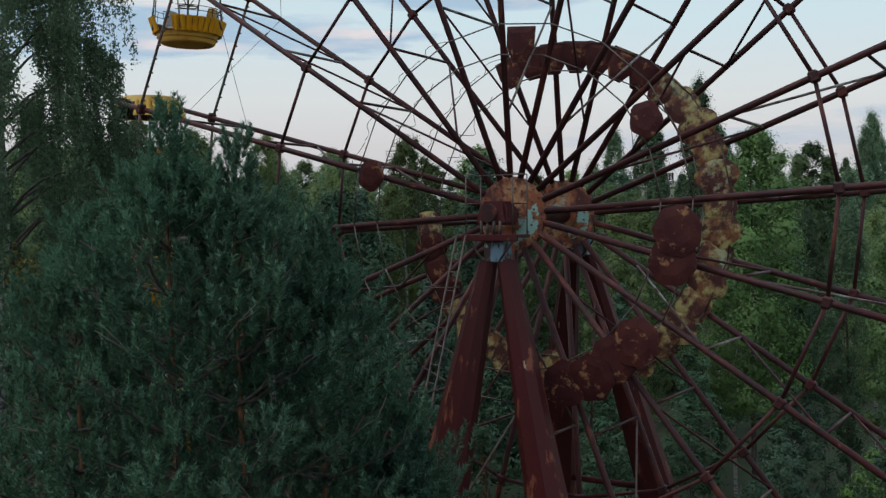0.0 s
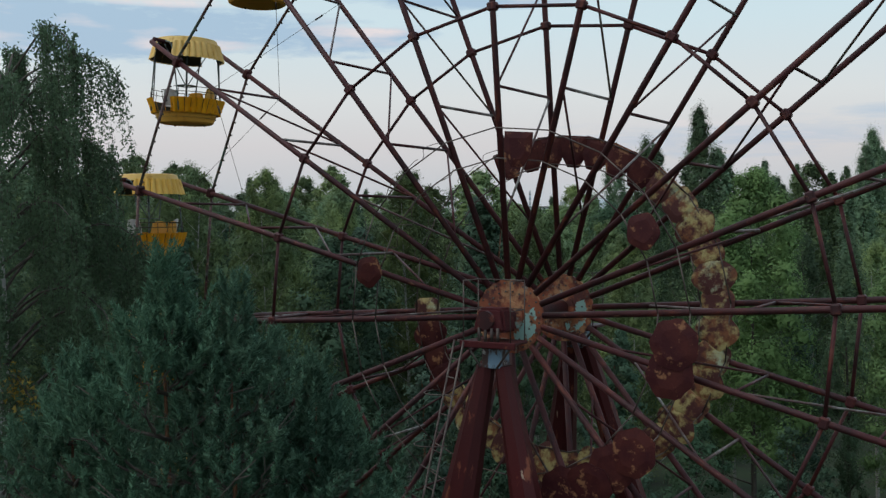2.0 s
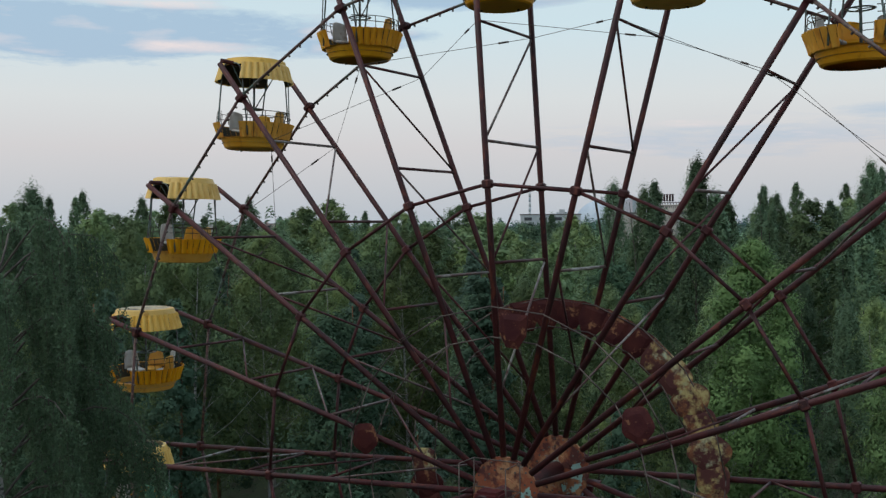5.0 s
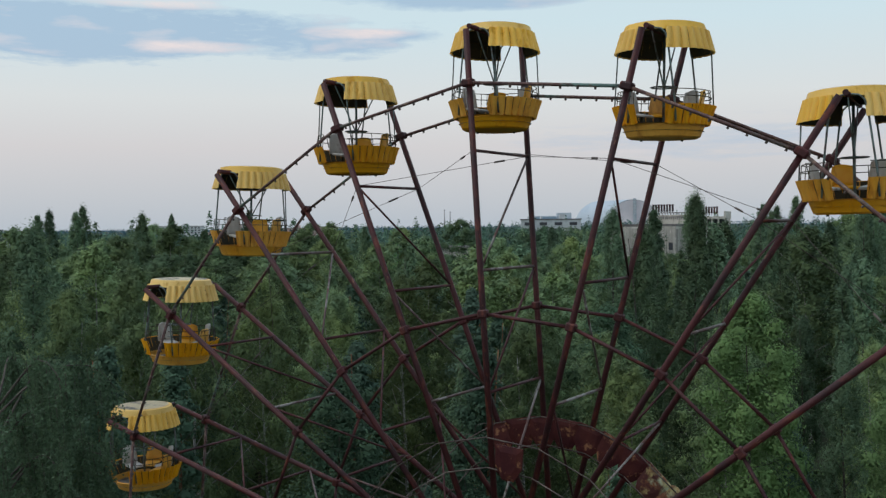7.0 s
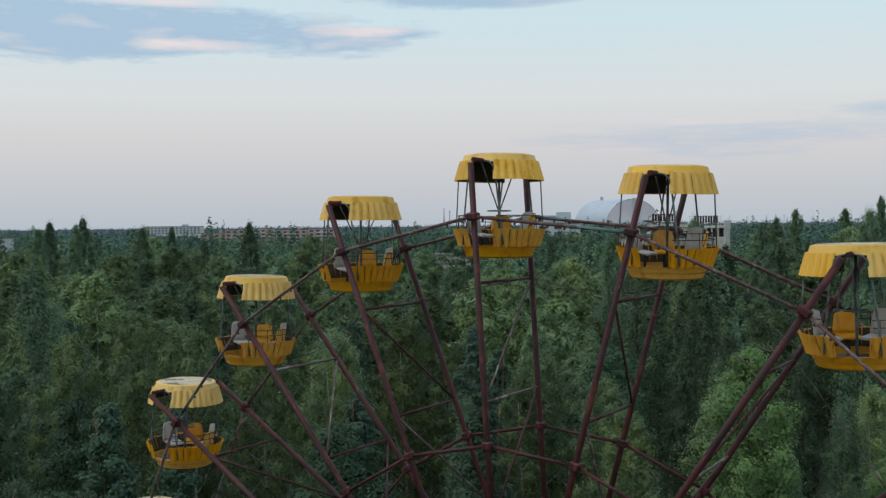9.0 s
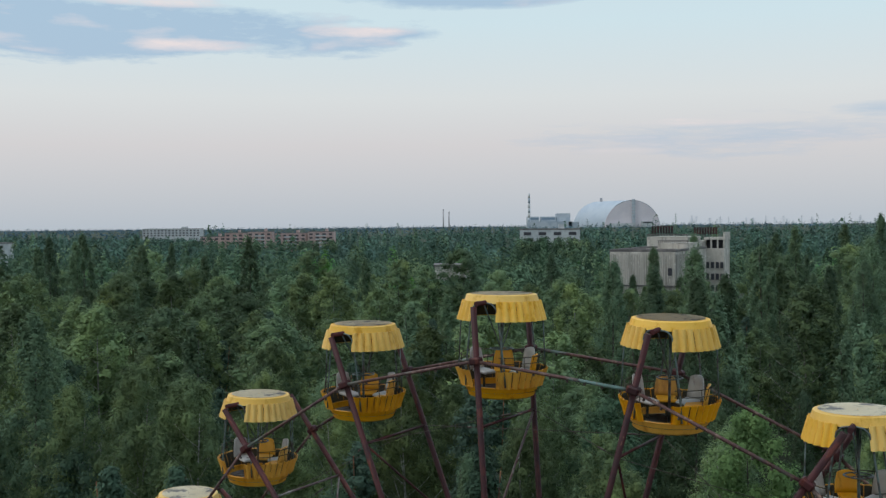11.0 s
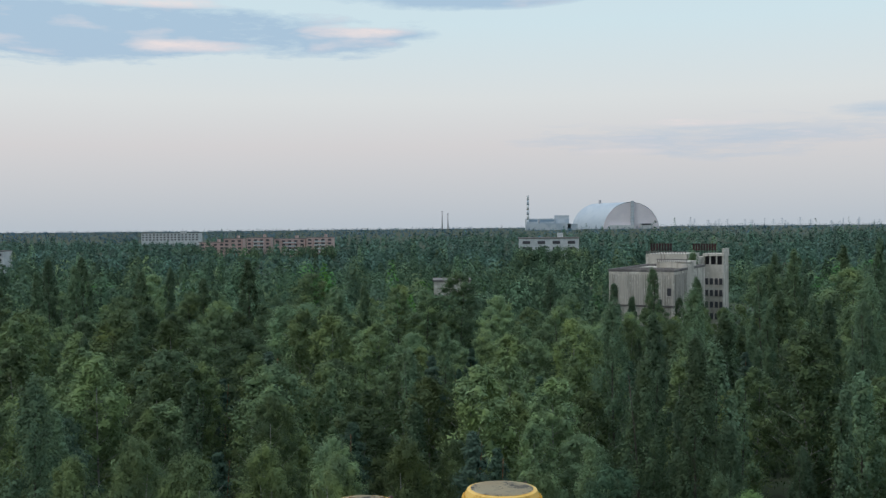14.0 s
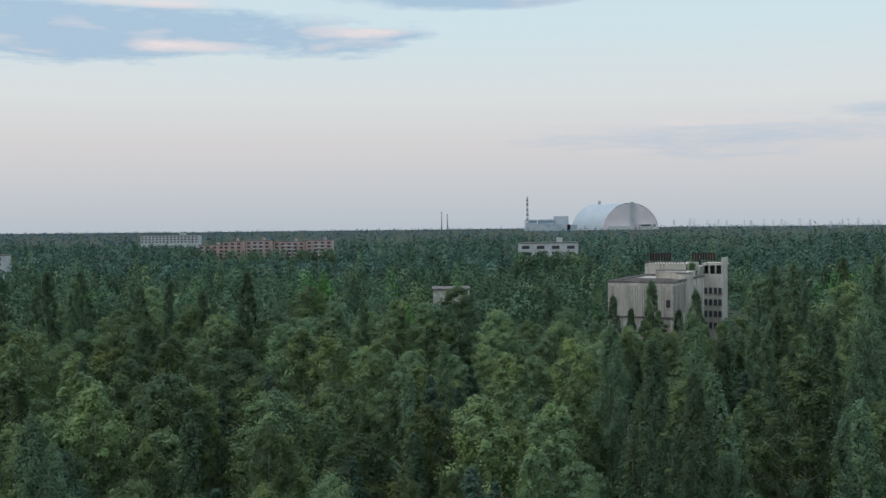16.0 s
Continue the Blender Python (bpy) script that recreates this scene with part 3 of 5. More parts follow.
def leg_mesh(p0, p1, wide):
    """an eight-sided folded box, slender at the top and wide at the foot"""
    p0, p1 = Vector(p0), Vector(p1)
    verts, faces = [], []
    loop = [(-1, -0.45), (-0.45, -1), (0.45, -1), (1, -0.45), (1, 0.45), (0.45, 1), (-0.45, 1), (-1, 0.45)]
    n = 8
    for j in range(n + 1):
        f = j / n
        p = p0.lerp(p1, f)
        w, d = 0.16 + wide * f, 0.17 + 0.45 * f
        for x, y in loop:
            verts.append((p.x + x * w, p.y + y * d, p.z))
    for j in range(n):
        for i in range(8):
            k = (i + 1) % 8
            faces.append((j * 8 + i, (j + 1) * 8 + i, (j + 1) * 8 + k, j * 8 + k))
    faces.append(tuple(range(8)))
    faces.append(tuple(n * 8 + i for i in range(7, -1, -1)))
    return mesh_of("leg", verts, faces, LEG)


def ladder():
    """a caged ladder beside the front legs"""
    top, foot = Vector((-0.55, -2.15, HUB_Z - 0.4)), Vector((-2.9, -3.7, 0.0))
    lad = part("ladder", box_mesh("ladder", (0.05, 0.05, 0.05), WIRE), WIRE, wheel)
    lad.matrix_basis = Matrix.Translation(top)
    d = foot - top
    side = Vector((0.3, -0.18, 0))
    for s in (-0.5, 0.5):
        rod("rail", side * s, d + side * s, 0.02, WIRE, lad, 6)
    for i in range(1, 40):
        c = d * (i / 40)
        rod("rung", c - side * 0.5, c + side * 0.5, 0.012, WIRE, lad, 5)
    for i in range(1, 14):
        c = d * (i / 14.5)
        bent("hoop", [c + side * math.cos(a) * 1.0 + Vector((-0.25, -0.42, 0)) * math.sin(a) for a in [math.pi * j / 8 for j in range(9)]], 0.010, WIRE, lad, 5)


build_wheel()


# ---- the gondolas ----
def build_gondola():
    g = empty("gondola", pose(0, 0, 0), "open yellow gondola with scalloped roof and basket, hanging from wheel", "gondola", "gondolas on the wheel")
    gap = 18
    f0, b0 = 270, 90                     # the openings face along the axle
    # roof: flat disc, sloped band and rippled skirt in two halves
    part("roof_disc", lathe("roof_disc", [(0.05, 0.145), (0.66, 0.15), (0.72, 0.135), (0.775, -0.02)], YELLOW, seg=48), YELLOW, g, smooth=True)
    part("roof_cover", lathe("roof_cover", [(0.02, 0.152), (0.64, 0.157)], ROOFTOP, seg=40, thick=0.0), ROOFTOP, g, "grey weathered roof cover with worn patches")
    for a0, a1 in ((f0 + gap - 360, b0 - gap), (b0 + gap, f0 - gap)):
        part("roof_skirt", lathe("roof_skirt", [(0.785, 0.02), (0.82, -0.10), (0.90, -0.37)], YELLOW, a0, a1, 112, 0.060, 34), YELLOW, g)
        # dark inner sheet, painting the shade behind the roof skirt
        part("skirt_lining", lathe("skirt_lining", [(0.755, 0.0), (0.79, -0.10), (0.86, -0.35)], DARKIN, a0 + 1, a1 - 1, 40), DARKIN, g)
    # dark plate for the shade under the roof
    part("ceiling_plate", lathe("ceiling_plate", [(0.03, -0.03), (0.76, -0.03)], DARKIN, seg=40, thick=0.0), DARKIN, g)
    # basket
    part("basket_bowl", lathe("basket_bowl", [(0.02, -1.93), (0.62, -1.93), (0.67, -1.90), (0.745, -1.715), (0.75, -1.685), (0.83, -1.68)], ORANGE, seg=48), ORANGE, g)
    part("basket_skirt", lathe("basket_skirt", [(0.815, -1.70), (0.86, -1.54), (0.93, -1.345)], ORANGE, f0 + gap - 360, f0 - gap, 250, 0.060, 36), ORANGE, g)
    # dark inner sheet, painting the shade inside the basket
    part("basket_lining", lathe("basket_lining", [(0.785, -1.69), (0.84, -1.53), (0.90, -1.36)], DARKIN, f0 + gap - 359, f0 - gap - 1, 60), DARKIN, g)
    part("floor_plate", lathe("floor_plate", [(0.03, -1.82), (0.74, -1.80)], FLOORGREY, seg=36, thick=0.0), FLOORGREY, g)
    # axle, mast, wheel-shaped table
    rod("axle", (0, -1.14, 0.0), (0, 1.14, 0.0), 0.05, RED, g, 10)
    rod("mast", (0, 0, -1.82), (0, 0, 0), 0.026, GREEN, g, 8)
    tbl = part("turning_wheel", lathe("turning_wheel", [(0.235, -0.012), (0.255, 0.0), (0.235, 0.012)], GREEN, seg=28, thick=0.02), GREEN, g)
    tbl.matrix_basis = Matrix.Translation((0, 0, -0.98))
    for a in range(3):
        rod("wheel_arm", (0, 0, -0.0), (0.24 * math.cos(a * 2.094), 0.24 * math.sin(a * 2.094), 0), 0.010, GREEN, tbl, 5)
    # hanger bows
    for s in (-1, 1):
        for x in (-1, 1):
            pts = [(0, s * 0.78, -0.03), (x * 0.06, s * 0.80, 0.0), (x * 0.17, s * 0.81, -0.02), (x * 0.25, s * 0.80, -0.10), (x * 0.30, s * 0.79, -0.3), (x * 0.42, s * 0.76, -1.30), (x * 0.44, s * 0.74, -1.66)]
            bent("hanger_bow", pts, 0.018, GREEN, g, 6)
        rod("hanger_stay", (s * 0.80, 0.25 * s, -0.2), (s * 0.86, 0.25 * s, -1.35), 0.014, GREEN, g, 6)
        rod("mast_stay", (0.0, s * 0.78, -0.05), (0.0, s * 0.05, -0.95), 0.014, GREEN, g, 6)
    # seats round the inside, alternately white and yellow
    for i, an in enumerate((10, 58, 112, 168)):
        mat = (ORANGE, SEATWHITE, ORANGE, SEATWHITE)[i]
        seat = part("seat_back", seat_mesh(mat), mat, g, "white moulded seat back with rust streaks" if mat is SEATWHITE else "yellow moulded seat back")
        seat.matrix_basis = Matrix.Rotation(radians(an), 4, "Z") @ Matrix.Translation((0.62, 0, -1.42)) @ Matrix.Diagonal((1.0, 1.05, 1.35 if mat is SEATWHITE else 1.15, 1.0))
        pan = part("seat_pan", box_mesh("seat_pan", (0.34, 0.36, 0.04), mat, 0.015), mat, seat)
        pan.matrix_basis = pose(-0.17, 0, -0.04, 0, -6, 0)
        rod("seat_leg", (-0.16, 0, -0.40), (-0.16, 0, -0.05), 0.025, DARKIN, seat, 6)
        rim = [(0.05, -0.21, 0.08), (0.12, -0.21, 0.28), (0.12, 0.21, 0.28), (0.05, 0.21, 0.08)]
        bent("seat_frame", rim, 0.010, DARKIN, seat, 5)
    # handrail rings
    for z, r in ((-1.08, 0.84), (-1.20, 0.86)):
        pts = [(r * math.cos(radians(a)), r * math.sin(radians(a)), z) for a in range(int(f0 + gap + 4 - 360), int(f0 - gap - 3), 8)]
        bent("handrail", pts, 0.009, DARKIN, g, 5)
    for a in range(-60, 250, 28):
        c, s = math.cos(radians(a)), math.sin(radians(a))
        rod("handrail_post", (0.87 * c, 0.87 * s, -1.40), (0.84 * c, 0.84 * s, -1.08), 0.008, DARKIN, g, 5)
    return g


def seat_mesh(mat):
    verts, faces = [], []
    cols, rows = 6, 5
    for layer in (0, 1):
        for j in range(rows):
            f = j / (rows - 1)
            for i in range(cols):
                u = i / (cols - 1) * 2 - 1
                w = 0.21 - 0.05 * f * f
                verts.append((0.06 + 0.05 * f - 0.05 * u * u + layer * 0.02, u * w, -0.02 + 0.34 * f - 0.03 * u * u * f))
    m = cols * rows
    for j in range(rows - 1):
        for i in range(cols - 1):
            a = j * cols + i
            faces.append((a, a + cols, a + cols + 1, a + 1))
            faces.append((m + a, m + a + 1, m + a + cols + 1, m + a + cols))
    edge = [i for i in range(cols)] + [j * cols + cols - 1 for j in range(1, rows)] + [(rows - 1) * cols + i for i in range(cols - 2, -1, -1)] + [j * cols for j in range(rows - 2, 0, -1)]
    for i, a in enumerate(edge):
        b = edge[(i + 1) % len(edge)]
        faces.append((a, b, m + b, m + a))
    return mesh_of("seat_back", verts, faces, mat, True)


def place_gondolas():
    first = build_gondola()
    rng = random.Random(3)
    base = pose(HUB_X, HUB_Y, 0, 0, 0, TURN)
    for k in range(20):
        m = base @ Matrix.Translation(on_wheel(R_TIP, k, 0)) @ pose(0, 0, 0.05, rng.uniform(-1, 1), rng.uniform(-1.5, 1.5), 3 + rng.uniform(-2, 2))
        if k == 0:
            first.matrix_world = m
        else:
            copy_thing(first, m)


place_gondolas()


# ---- trees: shared makers ----
def spray_mesh(name, c, n, size, mat, seed, long=1.0, soft=None, tint=None):
    """three-cornered sprays of foliage at c, facing n;
    soft: the rounder shape of the foliage that they belong to, for their shading; tint: a shade for each tree of a joined wood"""
    r = np.random.RandomState(seed)
    n = n / (np.linalg.norm(n, axis=1, keepdims=True) + 1e-9)
    a = r.normal(size=c.shape)
    a[:, 2] += 2.2 * (long - 1)
    w = a - n * (a * n).sum(1, keepdims=True)
    w /= np.linalg.norm(w, axis=1, keepdims=True) + 1e-9
    u = np.cross(w, n)
    k = len(c)
    out = np.empty((k, 3, 3), np.float32)
    for i in range(3):
        an = 2.094 * i + r.uniform(-0.5, 0.5, k)
        s = np.asarray(size) * r.uniform(0.5, 1.4, k)
        out[:, i] = c + u * (np.cos(an) * s / long)[:, None] + w * (np.sin(an) * s * long)[:, None]
    verts, idx = out.reshape(-1, 3), np.arange(3 * k)
    normals = None if soft is None else np.repeat(soft + r.normal(size=soft.shape) * 0.10, 3, axis=0)
    shades = None if tint is None else np.repeat(tint, 3)
    t = len(idx) // 3
    me = bpy.data.meshes.new(name)
    me.vertices.add(len(verts))
    me.vertices.foreach_set("co", verts.astype(np.float32).ravel())
    me.loops.add(3 * t)
    me.loops.foreach_set("vertex_index", idx.astype(np.int32))
    me.polygons.add(t)
    me.polygons.foreach_set("loop_start", np.arange(t, dtype=np.int32) * 3)
    me.materials.append(mat)
    if shades is not None:
        me.attributes.new("tint", "FLOAT", "POINT").data.foreach_set("value", shades.astype(np.float32))
    me.update(calc_edges=True)
    if normals is not None:
        soft_normals(me, normals, 1)
    return me


def soft_normals(me, soft, corners):
    soft = soft / (np.linalg.norm(soft, axis=1, keepdims=True) + 1e-9)
    me.polygons.foreach_set("use_smooth", np.ones(len(me.polygons), bool))
    me.normals_split_custom_set_from_vertices(np.repeat(soft, corners, axis=0).tolist())


def limb_mesh(name, limbs, mat, sides=6, limb_mat=None):
    """limbs: lists of (x, y, z, radius); the first is the trunk"""
    verts, faces, first = [], [], 0
    for pts in limbs:
        if len(verts) and not first:
            first = len(faces)
        base = len(verts)
        for i, (x, y, z, r) in enumerate(pts):
            a = Vector(pts[max(i - 1, 0)][:3])
            b = Vector(pts[min(i + 1, len(pts) - 1)][:3])
            d = (b - a).normalized()
            s = d.cross(Vector((0.3, 0.9, 0.1))).normalized()
            t = d.cross(s)
            for k in range(sides):
                an = 2 * math.pi * k / sides
                verts.append(Vector((x, y, z)) + s * r * math.cos(an) + t * r * math.sin(an))
        for i in range(len(pts) - 1):
            for k in range(sides):
                k2 = (k + 1) % sides
                faces.append((base + i * sides + k, base + i * sides + k2, base + (i + 1) * sides + k2, base + (i + 1) * sides + k))
        faces.append(tuple(base + (len(pts) - 1) * sides + k for k in range(sides)))
    me = mesh_of(name, verts, faces, mat, True)
    if limb_mat:
        me.materials.append(limb_mat)
        for p in me.polygons:
            p.material_index = 1 if p.index >= first else 0
    return me


def trunk_and_limbs(r, height, radius, lo, spread, n_limbs, rise, segs=3):
    """a leaning tapered trunk and limbs that carry the crown"""
    lean = r.normal(size=2) * 0.02 * height
    trunk = []
    for i in range(7):
        f = i / 6
        trunk.append((lean[0] * f * f + math.sin(f * 5 + lean[1]) * 0.08, lean[1] * f * f + math.cos(f * 4) * 0.08, height * 0.96 * f, radius * (1 - 0.93 * f) + 0.012))
    limbs = [trunk]
    for i in range(n_limbs):
        f = lo + (0.96 - lo) * ((i + r.uniform(0, 1)) / n_limbs)
        an = i * 2.399 + r.uniform(-0.5, 0.5)
        reach = spread(min(f, 1.0)) * r.uniform(0.7, 1.12)
        j = f * 6
        k = min(int(j), 5)
        p = [trunk[k][q] + (trunk[k + 1][q] - trunk[k][q]) * (j - k) for q in range(4)]
        pts = []
        for q in range(segs):
            g = q / (segs - 1)
            pts.append((p[0] + math.cos(an) * reach * g, p[1] + math.sin(an) * reach * g, p[2] + rise * reach * (g ** 1.3), max(p[3] * 0.45 * (1 - g), 0.006)))
        limbs.append(pts)
    return limbs


TREES = {}


def tree_kind(key, name, label, category, limbs, bark, crown, limb_bark=None):
    t = empty(name, pose(0, 0, -200), label, category, "trees of the wood")
    part("trunk", limb_mesh("trunk", limbs, bark, 4, limb_bark or BARK), bark, t)
    part("crown", crown, crown.materials[0], t)
    TREES.setdefault(key, []).append(t)
    return t


def bunched_crown(r, centres, radii, per, leaf, mat, seed, long=1.0, hang=0.0, fill=0.2):
    """a crown of leafy bunches: small sprays on the outside, coarser ones filling the inside;
    hang: the share of the sprays that hang down in strings below the bunches"""
    k = len(centres)
    d = r.normal(size=(k, per, 3))
    d[:, :, 2] += 0.25
    d /= np.linalg.norm(d, axis=2, keepdims=True)
    inner = r.rand(k, per) < fill
    bump = 1 + 0.22 * np.sin(d[:, :, 0] * 6 + np.arange(k)[:, None]) * np.sin(d[:, :, 1] * 5 + d[:, :, 2] * 5)
    far = np.where(inner, r.uniform(0.1, 0.55, (k, per)), r.uniform(0.45, 1.2, (k, per)) * bump)
    c = centres[:, None, :] + d * radii[:, None, :] * far[:, :, None]
    if hang:
        low = (r.rand(k, per) < hang) & ~inner
        string = np.floor(r.rand(k, per) * 9)
        an = string * 0.698 + np.arange(k)[:, None] * 1.3
        reach = 0.55 + 0.5 * np.sin(string * 2.3 + np.arange(k)[:, None])
        drop = r.uniform(-0.3, 1.9, (k, per)) * radii[:, None, 2]
        for q, way in ((0, np.cos(an)), (1, np.sin(an))):
            c[:, :, q] = np.where(low, centres[:, None, q] + way * reach * radii[:, None, q] + r.normal(size=(k, per)) * 0.10, c[:, :, q])
        c[:, :, 2] = np.where(low, centres[:, None, 2] - drop, c[:, :, 2])
    lo, span = centres[:, 2].min(), np.ptp(centres[:, 2]) + 0.1
    out = (c - centres.mean(0)) * np.array([1, 1, 0.0])
    out /= np.linalg.norm(out, axis=-1, keepdims=True) + 0.6
    soft = d * 0.95 + out * 0.45
    soft[:, :, 2] += -0.55 + 1.45 * (c[:, :, 2] - lo) / span
    n = soft + r.normal(size=d.shape) * np.where(inner, 0.45, 0.2)[:, :, None]
    return spray_mesh("crown", c.reshape(-1, 3), n.reshape(-1, 3), np.where(inner, leaf * 2.3, leaf).ravel(), mat, seed, long, soft.reshape(-1, 3))


def bunches(r, height, lo, count, reach, size, tall=1.0, jitter=0.3):
    """centres and radii of the bunches from the crown's foot to its tip; reach and size follow the height share"""
    f = (np.arange(count) + r.uniform(0.2, 0.8, count)) / count
    f = 1 - (1 - f) ** 1.15
    an = np.arange(count) * 2.399 + r.uniform(-0.6, 0.6, count)
    rad = np.array([reach(q) for q in f]) * r.uniform(0.06, 1.1 + 0.2 * jitter, count) ** 0.55
    s = np.array([size(q) for q in f]) * r.uniform(0.75, 1.25, count)
    z = height * lo + (height * (1 - lo) - s[-1] * tall * 0.9) * f
    c = np.stack([np.cos(an) * rad, np.sin(an) * rad, z], 1)
    c[-1, :2] *= 0.15
    return c, np.stack([s, s, s * tall], 1) * r.uniform(0.88, 1.12, (count, 3))


def make_broad(seed, height, leaf, count, per, mat, key, name="broadleaf_tree", label="full green broadleaf tree standing in the dense wood", bulk=0.19):
    r = np.random.RandomState(seed)
    wide = height * bulk * r.uniform(0.85, 1.15)
    prof = lambda f: max(0.03, 1.02 - ((f - 0.36) / 0.67) ** 2) ** 0.6
    limbs = trunk_and_limbs(r, height * 0.9, height * 0.008, 0.22, lambda f: wide * 0.75 * prof(f), 16, 0.45)
    c, s = bunches(r, height, 0.27, count, lambda f: wide * 0.72 * prof(f), lambda f: wide * (0.09 + 0.21 * prof(f)), 0.95)
    tree_kind(key, name, label, "tree", limbs, BARK, bunched_crown(r, c, s, per, leaf, mat, seed, 1.25))


def make_birch(seed, height, leaf, count, per, key):
    """a birch: a loose pointed crown whose outer twigs hang in strings of small leaves"""
    r = np.random.RandomState(seed)
    wide = height * r.uniform(0.15, 0.205)
    prof = lambda f: min(1.0, 1.25 * (1.03 - f) ** 0.52) * min(1.0, 0.6 + f * 2)
    limbs = trunk_and_limbs(r, height * 0.93, 0.14, 0.25, lambda f: wide * prof(f), 22, 0.9)
    c, s = bunches(r, height, 0.32, count, lambda f: wide * 0.76 * prof(f), lambda f: wide * (0.07 + 0.19 * prof(f)), 1.3, 0.4)
    tree_kind(key, "birch_tree", "slender birch with hanging twigs and a pale trunk", "birch", limbs, BIRCHBARK, bunched_crown(r, c, s, per, leaf, LEAF_BIRCH, seed, 1.65, 0.45), BIRCHBARK)


def make_poplar(seed, height, leaf, count, per, key):
    """a narrow upswept poplar"""
    r = np.random.RandomState(seed)
    wide = r.uniform(1.9, 3.0)
    prof = lambda f: min(1.0, 0.55 + f * 1.8) * min(1.0, 1.45 * (1.02 - f) ** 0.6)
    limbs = trunk_and_limbs(r, height * 0.93, 0.19, 0.10, lambda f: wide * 0.7 * prof(f), 16, 1.6)
    c, s = bunches(r, height * 0.95, 0.10, count, lambda f: wide * 0.66 * prof(f), lambda f: wide * (0.14 + 0.17 * prof(f)), 2.0, 0.45)
    tree_kind(key, "poplar_tree", "tall narrow poplar with upswept dark green foliage", "poplar", limbs, BARK, bunched_crown(r, c, s, per, leaf, LEAF_POPLAR, seed, 1.4))


def make_conifer(seed, height, leaf, count, per, key):
    r = np.random.RandomState(seed)
    prof = lambda f: (1.02 - f) ** 0.8
    limbs = trunk_and_limbs(r, height, 0.15, 0.2, lambda f: height * 0.15 * prof(f), 16, 0.3)
    c, s = bunches(r, height, 0.18, count, lambda f: height * 0.135 * prof(f), lambda f: 0.25 + height * 0.05 * prof(f), 0.75, 0.3)
    tree_kind(key, "pine_tree", "dark young pine between the broadleaf trees", "pine", limbs, PINEBARK, bunched_crown(r, c, s, per, leaf, NEEDLE_FAR, seed, 1.2))


for i in range(4):
    make_broad(10 + i, 18.5, 0.068, 64, 410, LEAF, "broad_near")
    make_broad(20 + i, 18.5, 0.105, 50, 250, LEAF, "broad_mid")
    make_birch(30 + i, 19.5, 0.058, 76, 440, "birch_near")
    make_birch(40 + i, 19.5, 0.115, 52, 180, "birch_mid")
    make_poplar(50 + i, 24.0, 0.070, 70, 350, "poplar_near")
    make_poplar(60 + i, 24.0, 0.13, 50, 160, "poplar_mid")
for i in range(2):
    make_broad(70 + i, 17.5, 0.066, 80, 480, LEAF_BRIGHT, "bright_near", "fresh_green_tree", "bright fresh green tree with a rounded leafy crown", 0.18)
    make_broad(75 + i, 16.5, 0.072, 60, 330, LEAF_SHADED, "alder_near", "alder_tree", "broadleaf tree of the wood, its leaves coloured dark for shade", 0.19)
    make_conifer(80 + i, 15.0, 0.09, 52, 210, "conifer_near")
    make_conifer(85 + i, 15.0, 0.14, 40, 110, "conifer_mid")
    make_broad(90 + i, 9.5, 0.07, 30, 160, LEAF_BRIGHT, "shrub", "young_tree", "young light green tree growing below the wheel", 0.22)
    make_broad(95 + i, 11.0, 0.07, 30, 160, LEAF_SHADED, "shrub_shaded", "young_tree", "young tree growing below the wheel, its leaves coloured dark for shade", 0.2)
USED = set()


def plant(key, x, y, scale, rz, tall=1.0, pick=0):
    proto = TREES[key][pick % len(TREES[key])]
    m = pose(x, y, 0, 0, 0, rz)
    if proto.name not in USED:
        USED.add(proto.name)
        proto.matrix_world = m
        t = proto
    else:
        t = copy_thing(proto, m)
    t.scale = (scale, scale, scale * tall)
    return t


def blocked(x, y):
    """places kept free: the wheel and the buildings"""
    if math.hypot(x - HUB_X, y - HUB_Y) < 7 or (y < 26 and abs(x - HUB_X) < 12):
        return True
    s, w = (x - 34.6) * 0.899 - (y - 213) * 0.438, (x - 34.6) * 0.438 + (y - 213) * 0.899
    return -3 < s < 17 and -4 < w < 66


